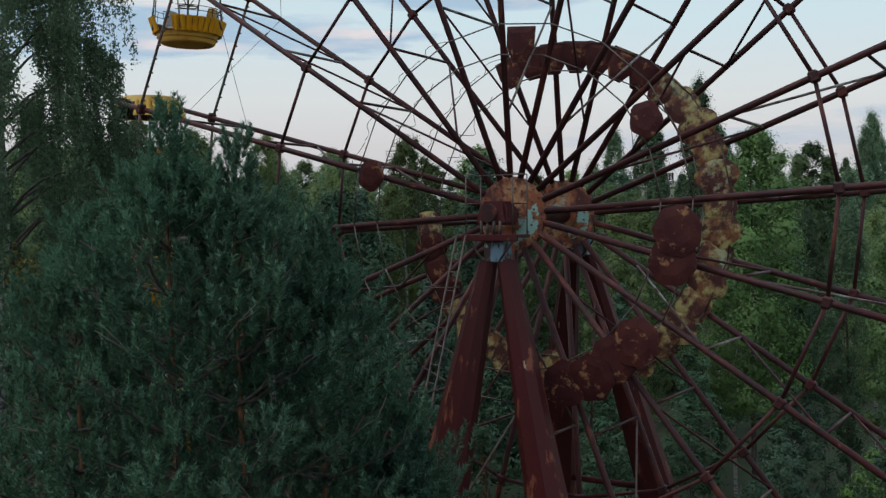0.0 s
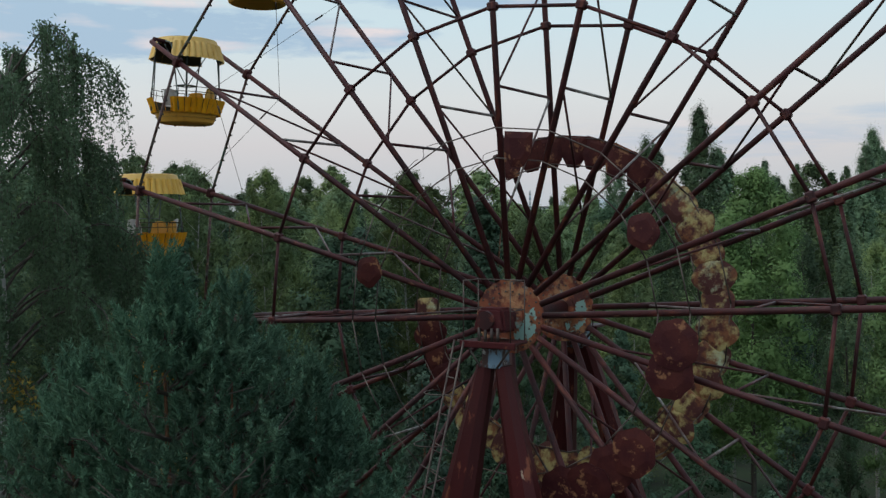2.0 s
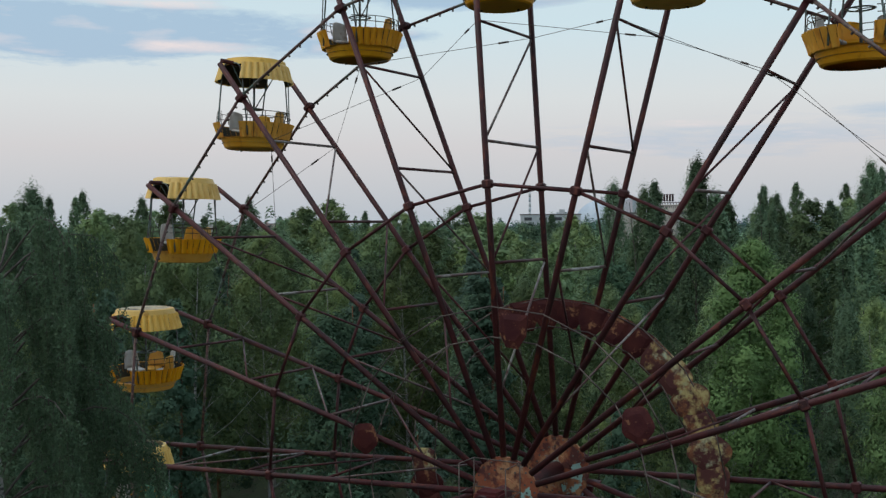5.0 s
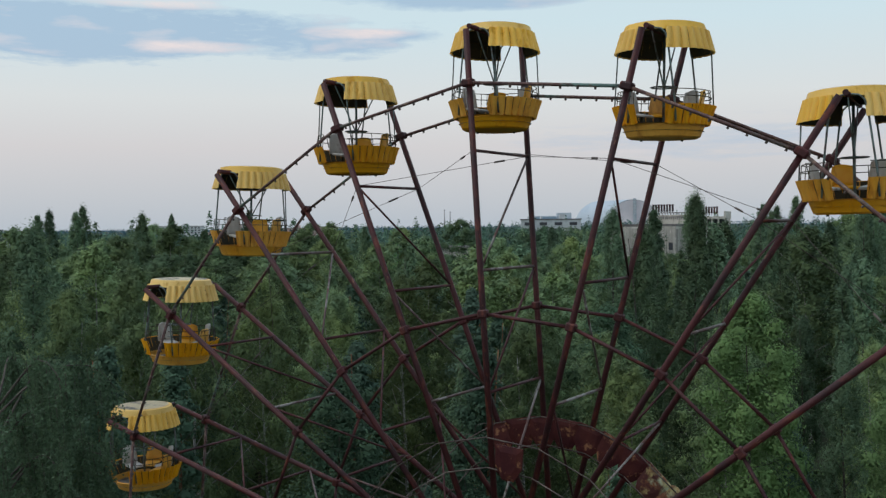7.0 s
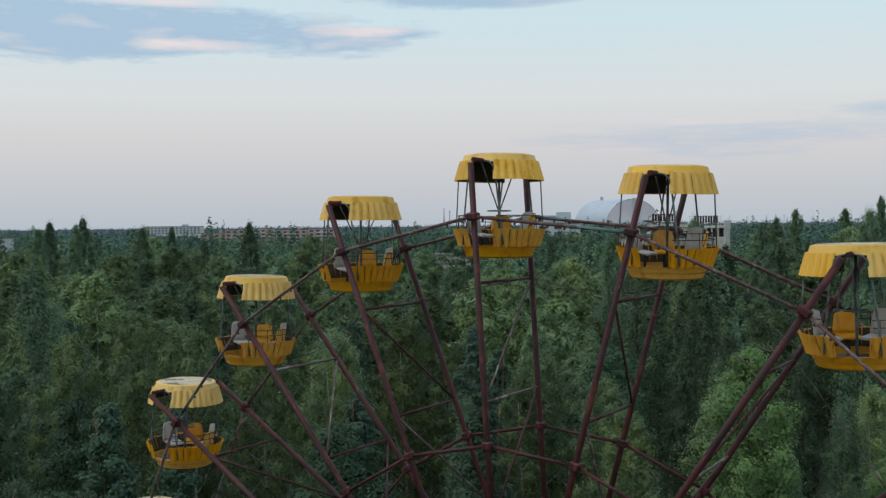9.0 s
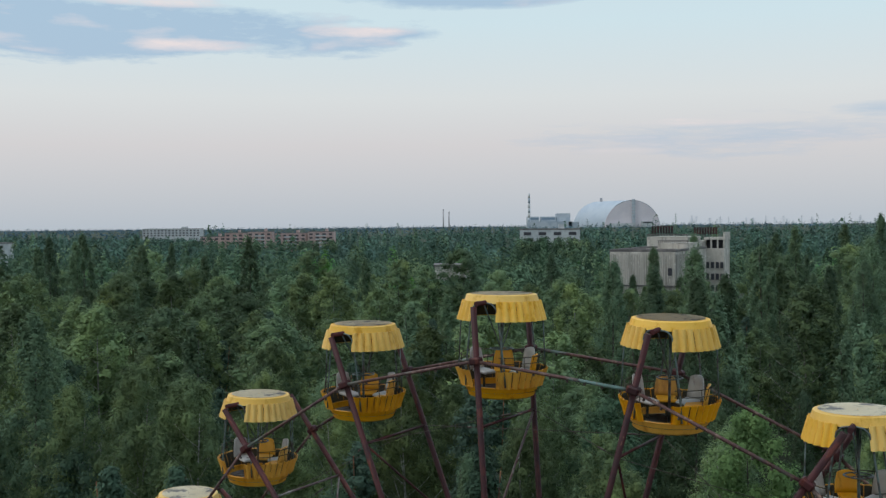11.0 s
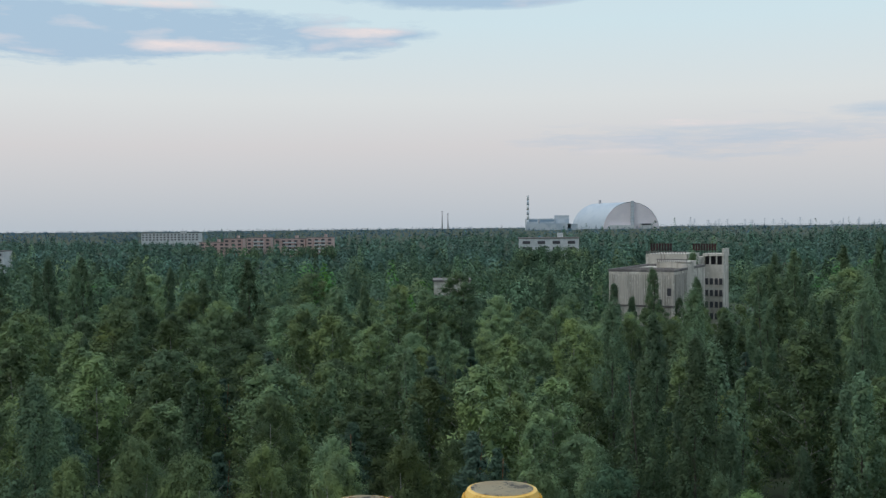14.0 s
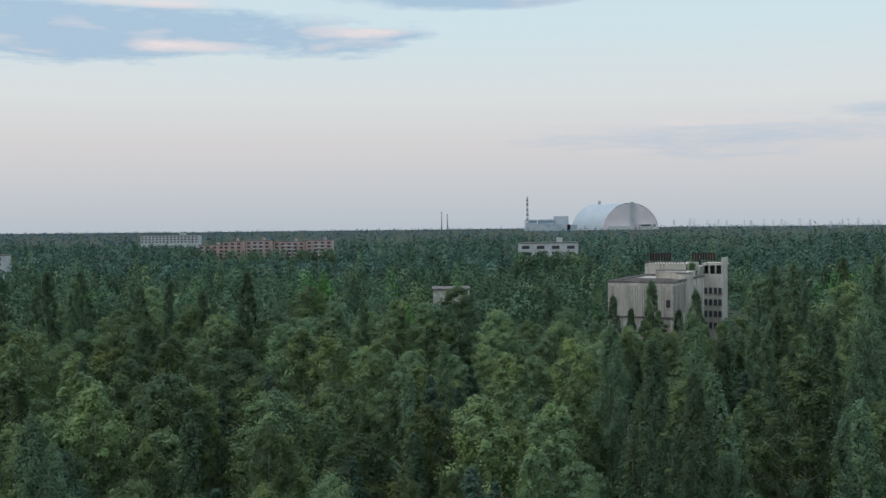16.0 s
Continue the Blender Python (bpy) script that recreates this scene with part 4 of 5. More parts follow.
def wood():
    rng = random.Random(11)
    # trees picked out by name and place: kind, x, y, height
    beside_wheel = (
        ("bright_near", 14.6, 48, 18.6), ("bright_near", 20.5, 45, 15.5), ("poplar_near", 14, 71, 23.3), ("poplar_near", 16.9, 68, 25.2),
        ("birch_near", -13.4, 54.5, 19.4), ("birch_near", -20.5, 57, 18.6), ("birch_near", -16.6, 55.5, 19.9), ("birch_near", -9.8, 57.5, 19.2),
        ("birch_near", -6, 59, 18.2), ("birch_near", -2, 58.5, 19.2), ("birch_near", -12.6, 76, 18.8), ("poplar_near", -25, 63, 23.6),
        ("birch_near", -2.5, 73, 15.6), ("birch_near", 5.5, 60, 17.1), ("conifer_near", 17.5, 51, 12.5), ("conifer_near", 7.6, 44, 11.5),
        ("conifer_near", -0.6, 39, 12),
    )
    round_building = (
        ("poplar_near", 24.8, 101, 26.6), ("poplar_near", 17, 102, 25.2), ("poplar_near", 41, 100, 25), ("poplar_near", 44, 106, 27.5),
        ("poplar_near", 33, 197, 21), ("poplar_near", 36.6, 198, 18.3), ("poplar_near", 40.5, 198, 24), ("poplar_near", 58.9, 241.2, 26),
        ("poplar_near", 49.8, 201, 21.8), ("poplar_near", 46, 199, 18), ("birch_near", 24.5, 152, 17.6), ("birch_near", 28, 155, 17),
        ("birch_near", 31.5, 150, 18.2), ("birch_near", 35, 154, 17.4), ("birch_near", 38.5, 151, 18.8), ("birch_near", 42.5, 155, 18.5),
        ("birch_near", 29.8, 160, 16.4), ("birch_near", 36.5, 160, 16.6), ("poplar_near", 74, 197, 19), ("poplar_near", 71, 203, 18),
        ("poplar_near", 77.5, 202, 17), ("poplar_near", -84, 197, 19), ("poplar_near", -87, 203, 18), ("poplar_near", -80.5, 202, 17),
    )
    for key, x, y, h in beside_wheel + round_building:
        base = {"bright_near": 17.5, "poplar_near": 24.0, "birch_near": 19.5, "conifer_near": 15.0}[key]
        fat = 1.3 if y > 150 and key == "poplar_near" else 1.0
        plant(key, x, y, h / base * fat, rng.uniform(0, 360), 1 / fat, rng.randrange(4))
    taken = [(14.6, 48), (20.5, 45), (-13.4, 54.5), (-16.6, 55.5), (-9.8, 57.5), (-6, 59), (-2, 58.5), (16.9, 68), (14, 71), (-25, 63)]
    # undergrowth below and behind the wheel
    y = 27.0
    while y < 47:
        x = -0.5 * y - 5
        while x < 0.5 * y + 6:
            px, py = x + rng.uniform(-1.2, 1.2), y + rng.uniform(-1.2, 1.2)
            x += 4.3
            if blocked(px, py) or min(math.hypot(px - a, py - b) for a, b in taken) < 2.5:
                continue
            # all but a few on the right take the leaves darkened for shade
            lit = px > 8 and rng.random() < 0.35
            plant("shrub" if lit else "shrub_shaded", px, py, rng.uniform(0.6, 0.95), rng.uniform(0, 360), rng.uniform(0.8, 1.05), rng.randrange(2))
        y += 4.3
    # the wood, row by row
    y = 47.0
    while y < 205:
        step = 6.1 + y * 0.008
        x = -0.48 * y - 7
        while x < 0.50 * y + 9:
            px, py = x + rng.uniform(-0.36, 0.36) * step, y + rng.uniform(-0.36, 0.36) * step
            x += step
            if blocked(px, py) or min(math.hypot(px - a, py - b) for a, b in taken) < 3.2:
                continue
            zone = noise.noise(Vector((px * 0.03, py * 0.03, 3.0)))
            mix = rng.random() + zone * 0.55
            lod = "near" if py < 76 else "mid"
            side = px / py
            # extra dark pines deepen the shaded zone low behind the wheel
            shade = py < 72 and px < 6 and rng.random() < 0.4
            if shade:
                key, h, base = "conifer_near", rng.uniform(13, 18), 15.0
            elif mix > (0.80 if py < 80 else 0.92) or (side > 0.17 and mix > 0.42):
                key, h, base = "poplar_" + lod, rng.uniform(17, 26.5), 24.0
            elif mix < (0.14 if py < 80 else 0.02):
                key, h, base = "conifer_" + lod, rng.uniform(11, 16), 15.0
            elif mix < 0.68 and py < 125:
                key, h, base = "birch_" + lod, rng.uniform(14, 20.5), 19.5
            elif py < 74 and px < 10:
                # tree with shade painted into its leaf colour
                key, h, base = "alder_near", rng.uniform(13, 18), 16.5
            else:
                key, h, base = "broad_" + lod, rng.uniform(11.5, 19.5), 18.5
            if py > 85:
                h += rng.uniform(0.0, 2.4)
            if 0.13 < side < 0.30 and 112 < py < 210:
                h = min(h, 18.5 if py < 145 else 15.0)
            if py < 100:
                h = max(h, rng.uniform(15.0, 19.5) if px < 6 else rng.uniform(14.5, 17.5))
            h = min(h, 15.2 + 0.062 * py + rng.uniform(-1.5, 0.8))
            # birches and broadleaf trees out in the open wood spread into domes
            dome = 1.25 if py > 80 and key.startswith(("birch", "broad")) else 1.0
            plant(key, px, py, h / base * dome * rng.uniform(0.92, 1.2), rng.uniform(0, 360), rng.uniform(0.86, 1.0) / dome, rng.randrange(4))
        y += step * 0.95


wood()
for group in TREES.values():
    for t in group:
        if t.name not in USED:
            for o in (*t.children_recursive, t):
                bpy.data.objects.remove(o)


SCREENS = ((-9, 16, 266, 280, 60, 12.6), (34, 70, 474, 494, 80, 20.0), (-215, -85, 815, 844, 75, 14.5), (175, 196, 370, 392, 30, 17.0))


def far_wood(name, y0, y1, area, per, leaf, mat, seed, label):
    """crowns past counting, joined into one mesh"""
    r = np.random.RandomState(seed)
    wedge = 0.52
    count = int(wedge * 0.96 * (y1 * y1 - y0 * y0) / area)
    y = np.sqrt(r.uniform(y0 * y0, y1 * y1, count))
    x = y * r.uniform(-wedge, wedge, count)
    lift = np.clip((x / y + 0.25) * 14, 0, 7) * np.clip((y - 250) / 900, 0, 1)
    h = 10 + 10 * r.rand(count) ** 1.3 + lift
    stand = np.sin(x * 0.045 + 1.7 * np.sin(y * 0.021)) * np.sin(y * 0.038 + 2.1 * np.sin(x * 0.017))
    h = h * (0.86 + 0.26 * stand) * np.where(r.rand(count) < 0.22, 0.6, 1.0)
    slim = r.rand(count) < 0.16
    h = np.where(slim, h + (2 + 9 * r.rand(count) ** 2 if y0 < 900 else 3.0), h)
    # lower growth in front of the far buildings
    s = x / y
    for s0, s1, ya, yb, top in ((-0.012, 0.062, 200, 285, 12.8), (0.14, 0.30, 200, 215, 13.5), (0.068, 0.138, 400, 505, 18.0), (-0.222, -0.098, 560, 860, 8.0), (-0.295, -0.225, 900, 1262, 14.0), (-0.45, -0.40, 480, 600, 12.0), (0.40, 0.47, 320, 400, 15.0)):
        low = (s > s0) & (s < s1) & (y > ya) & (y < yb)
        h = np.where(low, np.minimum(h, top * r.uniform(0.75, 1.1, count)), h)
    clear = np.ones(count, bool)
    for bx0, bx1, by0, by1 in ((-4, 10, 281, 297), (36, 68, 496, 520), (-210, -88, 846, 900), (-370, -290, 1255, 1285), (170, 195, 394, 415), (-275, -250, 596, 615)):
        clear &= ~((x > bx0) & (x < bx1) & (y > by0) & (y < by1))
    lx, ly = (x - 34.6) * 0.899 - (y - 213) * 0.438, (x - 34.6) * 0.438 + (y - 213) * 0.899
    clear &= ~((lx > -3) & (lx < 17) & (ly > -4) & (ly < 68))
    x, y, h, slim = x[clear], y[clear], h[clear], slim[clear]
    # rows of trees close in front of the far buildings
    for x0, x1, ya, yb, n, top in SCREENS if y0 < 300 else ():
        x, y = np.concatenate([x, r.uniform(x0, x1, n)]), np.concatenate([y, r.uniform(ya, yb, n)])
        h, slim = np.concatenate([h, top * r.uniform(0.9, 1.06, n)]), np.concatenate([slim, r.rand(n) < 0.3])
    k = len(x)
    w = np.where(slim, r.uniform(1.5, 2.3, k), r.uniform(3.0, 5.6, k))
    # each crown: a domed, knobbly shell of sprays round a few dense bunches
    f = r.rand(k, per) ** 0.8                        # 0 at the top
    an = r.uniform(0, 2 * math.pi, (k, per))
    prof = np.clip(f * 1.9, 0, 1) ** 0.48 * (1.10 - 0.3 * f)
    knob = 1 + 0.22 * np.sin(an * 3 + x[:, None] * 7) * np.sin(f * 9 + y[:, None] * 5) + r.uniform(-0.14, 0.08, (k, per))
    rad = w[:, None] * prof * knob
    c = np.stack([x[:, None] + np.cos(an) * rad, y[:, None] + np.sin(an) * rad, h[:, None] * (1 - 0.72 * f) + r.normal(size=(k, per)) * 0.2], 2)
    soft = np.stack([np.cos(an), np.sin(an), 1.35 - 1.9 * f], 2)
    n = soft + r.normal(size=c.shape) * 0.14
    me = spray_mesh(name, c.reshape(-1, 3), n.reshape(-1, 3), leaf, mat, seed + 1, 1.25, soft.reshape(-1, 3), np.repeat(r.rand(k), per))
    tagged(new(name, me), label, "wood", kind="stuff")


far_wood("far_woods", 204, 460, 72, 280, 0.52, FAR_LEAF, 7, "dense mixed green wood stretching away")
# these two woods carry painted haze in their colour
far_wood("distant_woods", 455, 1250, 125, 56, 1.05, HAZED_DISTANT_LEAF, 8, "distant tree crowns of the wood, tinted blue-green for haze")
far_wood("horizon_woods", 1240, 4700, 1100, 12, 1.7, HAZED_HORIZON_LEAF, 9, "wood reaching to the horizon, tinted blue for haze")


def gap_shade_sheet():
    """an added dark sheet, one uneven piece, painting shade into the far wood's gaps"""
    verts, faces = [], []
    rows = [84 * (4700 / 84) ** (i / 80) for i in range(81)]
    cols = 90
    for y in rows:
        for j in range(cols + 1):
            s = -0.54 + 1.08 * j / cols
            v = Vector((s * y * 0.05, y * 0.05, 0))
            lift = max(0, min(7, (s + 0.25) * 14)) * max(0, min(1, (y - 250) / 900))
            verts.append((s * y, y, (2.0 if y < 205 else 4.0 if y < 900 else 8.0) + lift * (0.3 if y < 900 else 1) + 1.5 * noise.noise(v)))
    for i in range(len(rows) - 1):
        for j in range(cols):
            a = i * (cols + 1) + j
            faces.append((a, a + 1, a + cols + 2, a + cols + 1))
    tagged(new("lower_canopy", mesh_of("lower_canopy", verts, faces, GROUND, True)), "dark sheet added under the far wood, painted shade between the crowns", "wood", kind="stuff")


gap_shade_sheet()

# ---- the weeping birch and the pine beside the wheel ----
def near_birch():
    r = np.random.RandomState(101)
    t = empty("weeping_birch", pose(-8.2, 18.9, 0), "large weeping birch with hanging curtains of small leaves", "birch")
    trunk = [(0.10 * math.sin(i * 0.9), 0.08 * math.cos(i * 0.7), 18.9 * i / 12, 0.22 * (1 - i / 12.6) + 0.01) for i in range(13)]
    boughs, strands, cs, ns = [], [], [], []
    for b in range(96):
        # each bough rises, arches over and hangs a curtain of twigs from its outer half
        f = (b + r.rand()) / 96
        z0 = 5.5 + 13.0 * f
        an = b * 2.399 + r.uniform(-0.4, 0.4)
        reach = (1.3 + 3.5 * (1.06 - f) ** 0.55) * r.uniform(0.65, 1.1)
        rise = r.uniform(0.45, 0.95) * (0.5 + 0.5 * f)
        pts = []
        for q in range(8):
            g = q / 7
            lift = rise * reach * math.sin(math.pi * g * 0.68) * 0.8 - 0.25 * reach * g ** 3
            pts.append((math.cos(an) * reach * g + 0.1 * math.sin(g * 5 + b), math.sin(an) * reach * g + 0.1 * math.cos(g * 4 + b), z0 + lift, 0.035 * (1 - g) * (1.2 - 0.6 * f) + 0.006))
        boughs.append(pts)
        for _ in range(24 if f > 0.35 else 13):
            g = 0.35 + 0.65 * r.rand() ** 0.7
            q = min(int(g * 7), 6)
            p = np.array(pts[q][:3]) + (np.array(pts[q + 1][:3]) - np.array(pts[q][:3])) * (g * 7 - q)
            p += r.normal(size=3) * np.array([0.10, 0.10, 0.04])
            ln = r.uniform(0.5, 1.5) * (1.0 + 0.9 * r.rand() ** 2)
            sway = r.normal(size=2) * 0.05 + np.array([math.cos(an), math.sin(an)]) * 0.10
            strands.append([(p[0] + sway[0] * v * ln, p[1] + sway[1] * v * ln, p[2] + 0.05 - ln * v * (0.85 + 0.15 * v), 0.005 * (1.2 - v)) for v in (0, 0.33, 0.67, 1.0)])
            m = int(ln * 88) + 14
            v = r.rand(m)
            c = np.stack([p[0] + sway[0] * v * ln, p[1] + sway[1] * v * ln, p[2] + 0.05 - ln * v * (0.85 + 0.15 * v)], 1) + r.normal(size=(m, 3)) * 0.05
            cs.append(c)
            n = r.normal(size=(m, 3))
            n[:, 2] *= 0.6
            ns.append(n)
    part("trunk", limb_mesh("trunk", [trunk], BIRCHBARK, 8), BIRCHBARK, t)
    part("bough_frame", limb_mesh("bough_frame", boughs, BARK, 5), BARK, t)["kind"] = "stuff"
    part("hanging_twig_mass", limb_mesh("hanging_twig_mass", strands, BARK, 3), BARK, t)["kind"] = "stuff"
    c, n = np.concatenate(cs), np.concatenate(ns)
    yellow = ((np.linalg.norm(c - np.array([2.6, -1.6, 11.5]), axis=1) < 0.8) & (r.rand(len(c)) < 0.2)) | ((np.linalg.norm(c - np.array([1.6, -2.2, 13.4]), axis=1) < 0.7) & (r.rand(len(c)) < 0.25))
    part("crown", spray_mesh("crown", c[~yellow], n[~yellow], 0.036, LEAF_HANGING, 5, 1.3), LEAF_HANGING, t)
    part("yellow_leaves", spray_mesh("yellow_leaves", c[yellow], n[yellow], 0.05, LEAF_YELLOW, 6, 1.3), LEAF_YELLOW, t, "first yellow autumn leaves")["kind"] = "stuff"


def needle_tufts(r, shoots, length, needles, mat, name):
    """brushes of needles: shoots are rows of base and direction"""
    base, way = shoots[:, :3], shoots[:, 3:]
    way = way / np.linalg.norm(way, axis=1, keepdims=True)
    k = len(base)
    f = r.rand(k, needles, 1)
    root = base[:, None, :] + way[:, None, :] * f * length
    d = r.normal(size=(k, needles, 3))
    d -= (d * way[:, None, :]).sum(2, keepdims=True) * way[:, None, :]
    d /= np.linalg.norm(d, axis=2, keepdims=True) + 1e-6
    d = d * 0.8 + way[:, None, :] * r.uniform(0.5, 1.2, (k, needles, 1))
    d /= np.linalg.norm(d, axis=2, keepdims=True)
    ln = r.uniform(0.07, 0.11, (k, needles, 1))
    side = np.cross(d, r.normal(size=d.shape))
    side /= np.linalg.norm(side, axis=2, keepdims=True) + 1e-6
    w = 0.007
    verts = np.stack([root - side * w, root + side * w, root + d * ln], 2).reshape(-1, 3)
    me = bpy.data.meshes.new(name)
    m = len(verts) // 3
    me.vertices.add(3 * m)
    me.vertices.foreach_set("co", verts.astype(np.float32).ravel())
    me.loops.add(3 * m)
    me.loops.foreach_set("vertex_index", np.arange(3 * m, dtype=np.int32))
    me.polygons.add(m)
    me.polygons.foreach_set("loop_start", np.arange(m, dtype=np.int32) * 3)
    me.materials.append(mat)
    me.update(calc_edges=True)
    body = d * 0.9 + way[:, None, :] * (f - 0.2) + np.array([0, 0, 0.35])
    soft_normals(me, np.repeat(body.reshape(-1, 3), 3, axis=0), 1)
    return me


def near_pine(x, y, height, lo, wide, seed, whorls, label):
    r = np.random.RandomState(seed)
    t = empty("pine_tree", pose(x, y, 0), label, "pine")
    trunk = [(0.05 * math.sin(i), 0.05 * math.cos(i * 1.3), height * 0.96 * i / 12, 0.17 * (1 - i / 12.6)) for i in range(13)]
    limbs, shoots = [trunk], []
    for i in range(whorls):
        f = i / (whorls - 1)
        z = lo + (height - 1.5 - lo) * f
        reach0 = wide * (1 - f) ** 0.8 + 0.26
        for j in range(5):
            an = i * 0.9 + j * 2 * math.pi / 5 + r.uniform(-0.35, 0.35)
            reach = reach0 * r.uniform(0.6, 1.08)
            up = 0.35 + 0.55 * f
            pts = []
            for q in range(6):
                g = q / 5
                pts.append((math.cos(an) * reach * g + r.normal() * 0.04, math.sin(an) * reach * g + r.normal() * 0.04, z + reach * up * g ** 1.4 - 0.1 * g, 0.028 * (1 - g) + 0.006))
            limbs.append(pts)
            # side twigs that end in bunches of upright shoots
            for g in np.linspace(0.42, 1.0, 5):
                q = min(int(g * 5), 4)
                p = np.array(pts[q][:3]) + (np.array(pts[q + 1][:3]) - np.array(pts[q][:3])) * (g * 5 - q)
                for _ in range(2):
                    da = an + r.uniform(-1.4, 1.4)
                    tw = r.uniform(0.15, 0.55) * (0.6 + reach * 0.15)
                    e = p + np.array([math.cos(da) * tw, math.sin(da) * tw, r.uniform(0.05, 0.3)])
                    if r.rand() < 0.5:
                        limbs.append([(*p, 0.012), (*e, 0.006)])
                    for _ in range(2):
                        w = np.array([math.cos(da), math.sin(da), 0]) * 0.45 + r.normal(size=3) * 0.28 + np.array([0, 0, 1.0])
                        shoots.append((*(e + r.normal(size=3) * np.array([0.15, 0.15, 0.09])), *w))
    for j in range(80):
        # the leader and its upright shoots
        a = r.uniform(0, 6.28)
        out = 0.05 + 0.22 * (1 - j / 80)
        shoots.append((out * math.cos(a), out * math.sin(a), height - 1.75 + 1.45 * j / 80, 0.4 * math.cos(a), 0.4 * math.sin(a), 1.0))
    part("trunk", limb_mesh("trunk", limbs, PINEBARK, 5, BARK), PINEBARK, t)
    shoots = np.array(shoots)
    part("needles", needle_tufts(r, shoots, 0.36, 100, NEEDLE, "needles"), NEEDLE, t, "bluish green brushes of long needles")


near_birch()
for x, y, h, lo, wide, seed, whorls, label in (
        (-3.74, 14.0, 15.75, 8.0, 2.7, 201, 11, "broad bluish pine with upright needle brushes and an orange trunk"),
        (-2.85, 14.1, 15.35, 8.0, 2.8, 202, 11, "bluish pine crowded against its neighbour"),
        (-1.75, 14.5, 14.2, 8.0, 2.0, 203, 9, "bluish pine with a slender leader beside the wheel"),
        (-5.3, 14.8, 14.3, 8.0, 2.6, 204, 9, "bluish pine in front of the weeping birch"),
        (-0.55, 14.6, 11.6, 7.5, 1.0, 205, 7, "small bluish pine growing beside the wheel's leg")):
    near_pine(x, y, h, lo, wide, seed, whorls, label)


# ---- buildings in the wood ----
def hotel():
    turn = pose(34.6, 213, 0, 0, 0, -26)
    b = empty("concrete_building", turn, "weathered pale concrete building with stained walls among poplars", "building")
    box("front_block", (13.5, 30, 21.2), (6.75, 15, 10.6), CONCRETE, b)
    for y in (0.2, 29.8):
        box("parapet", (13.7, 0.4, 0.5), (6.75, y, 21.45), CONCRETE_DARK, b)
    for x in (0.1, 13.4):
        box("parapet", (0.4, 29.2, 0.5), (x, 15, 21.45), CONCRETE_DARK, b)
    for i in range(9):
        box("roof_rib", (12.6, 0.2, 0.3), (6.75, 2.5 + i * 1.5, 21.36), CONCRETE_DARK, b)
    for i in range(27):
        box("wall_rib", (0.26, 0.06, 6.2), (0.3 + i * 0.495, -0.03, 17.6), CONCRETE_STAINED, b, 0.02)
    for i in range(22):
        box("wall_rib", (0.06, 0.26, 6.2), (13.53, 0.6 + i * 0.5, 17.6), CONCRETE_STAINED, b, 0.02)
    box("wall_ledge", (13.9, 0.35, 0.35), (6.75, -0.1, 14.3), CONCRETE_DARK, b, 0.04)
    drum = part("stair_drum", lathe("stair_drum", [(1.9, 0), (1.9, 22.6), (0.02, 22.6)], CONCRETE, seg=24), CONCRETE, b)
    drum.matrix_basis = pose(12.6, 13.5, 0)
    box("middle_block", (6.7, 9, 22.7), (9.0, 21.5, 11.35), CONCRETE, b)
    box("rear_block", (9.7, 14, 23.8), (3.35, 42, 11.9), CONCRETE, b)
    for x, y, z, ln in ((9.0, 17.0, 22.95, 6.7), (3.35, 35.1, 24.05, 9.7)):
        box("balustrade_rail", (ln, 0.25, 0.2), (x, y, z + 0.25), CONCRETE_DARK, b)
        for i in range(15):
            box("baluster", (0.18, 0.18, 0.5), (x - ln / 2 + 0.25 + i * (ln - 0.5) / 14, y, z), CONCRETE_DARK, b)
    # the rear wing and its end with the open top storey
    box("rear_wing", (2.6, 11, 22.6), (6.8, 54.6, 11.3), CONCRETE, b)
    box("tower", (4.9, 7, 20.6), (10.55, 57.5, 10.3), CONCRETE, b)
    for x in (8.25, 9.75, 11.3, 12.85):
        box("loggia_post", (0.35, 0.5, 2.2), (x, 54.3, 21.7), CONCRETE, b)
    box("loggia_back", (4.8, 0.3, 2.2), (10.55, 57.0, 21.7), WINDOW, b)
    box("loggia_side", (0.35, 6.4, 2.2), (12.82, 57.6, 21.7), CONCRETE, b)
    box("tower_roof", (5.2, 7.2, 0.6), (10.55, 57.5, 23.1), CONCRETE, b)
    box("roof_upstand", (0.45, 7.0, 1.3), (12.9, 57.5, 24.05), CONCRETE, b)
    for z in (7.8, 10.7, 13.6, 16.5):
        for x in (8.9, 10.1, 11.3, 12.4):
            w = box("window", (0.75, 0.25, 1.45), (x, 53.95, z), WINDOW, b)
            box("window_sill", (0.95, 0.3, 0.1), (0, -0.06, -0.78), CONCRETE_DARK, w)
    box("window", (1.2, 0.25, 2.0), (6.9, 49.0, 19.6), WINDOW, b)
    for x, z in ((10.6, 14.9), (12.5, 17.2)):
        box("window", (0.8, 0.25, 1.5), (x, -0.02, z), WINDOW, b)
    # roof letters, seen from behind, past reading
    for x0, y0, z0, cols in ((-0.3, 35.8, 24.2, 8), (5.7, 54.2, 23.3, 9)):
        s = empty("roof_sign", turn @ pose(x0, y0, z0), "rusted roof letters seen from behind, not legible", "sign")
        step = 0.66
        tall = 2.1 if cols == 8 else 2.6
        for i in range(cols):
            box("letter_bar", (0.46, 0.14, 1.7), (i * step, 0, tall - 0.85), SIGN, s)
            rod("letter_post", (i * step, 0.05, -0.1), (i * step, 0.05, tall), 0.05, SIGN, s, 5)
        for z in (tall - 1.6, tall - 0.15):
            box("sign_rail", (cols * step, 0.1, 0.12), (cols * step / 2 - 0.3, 0.1, z), SIGN, s)


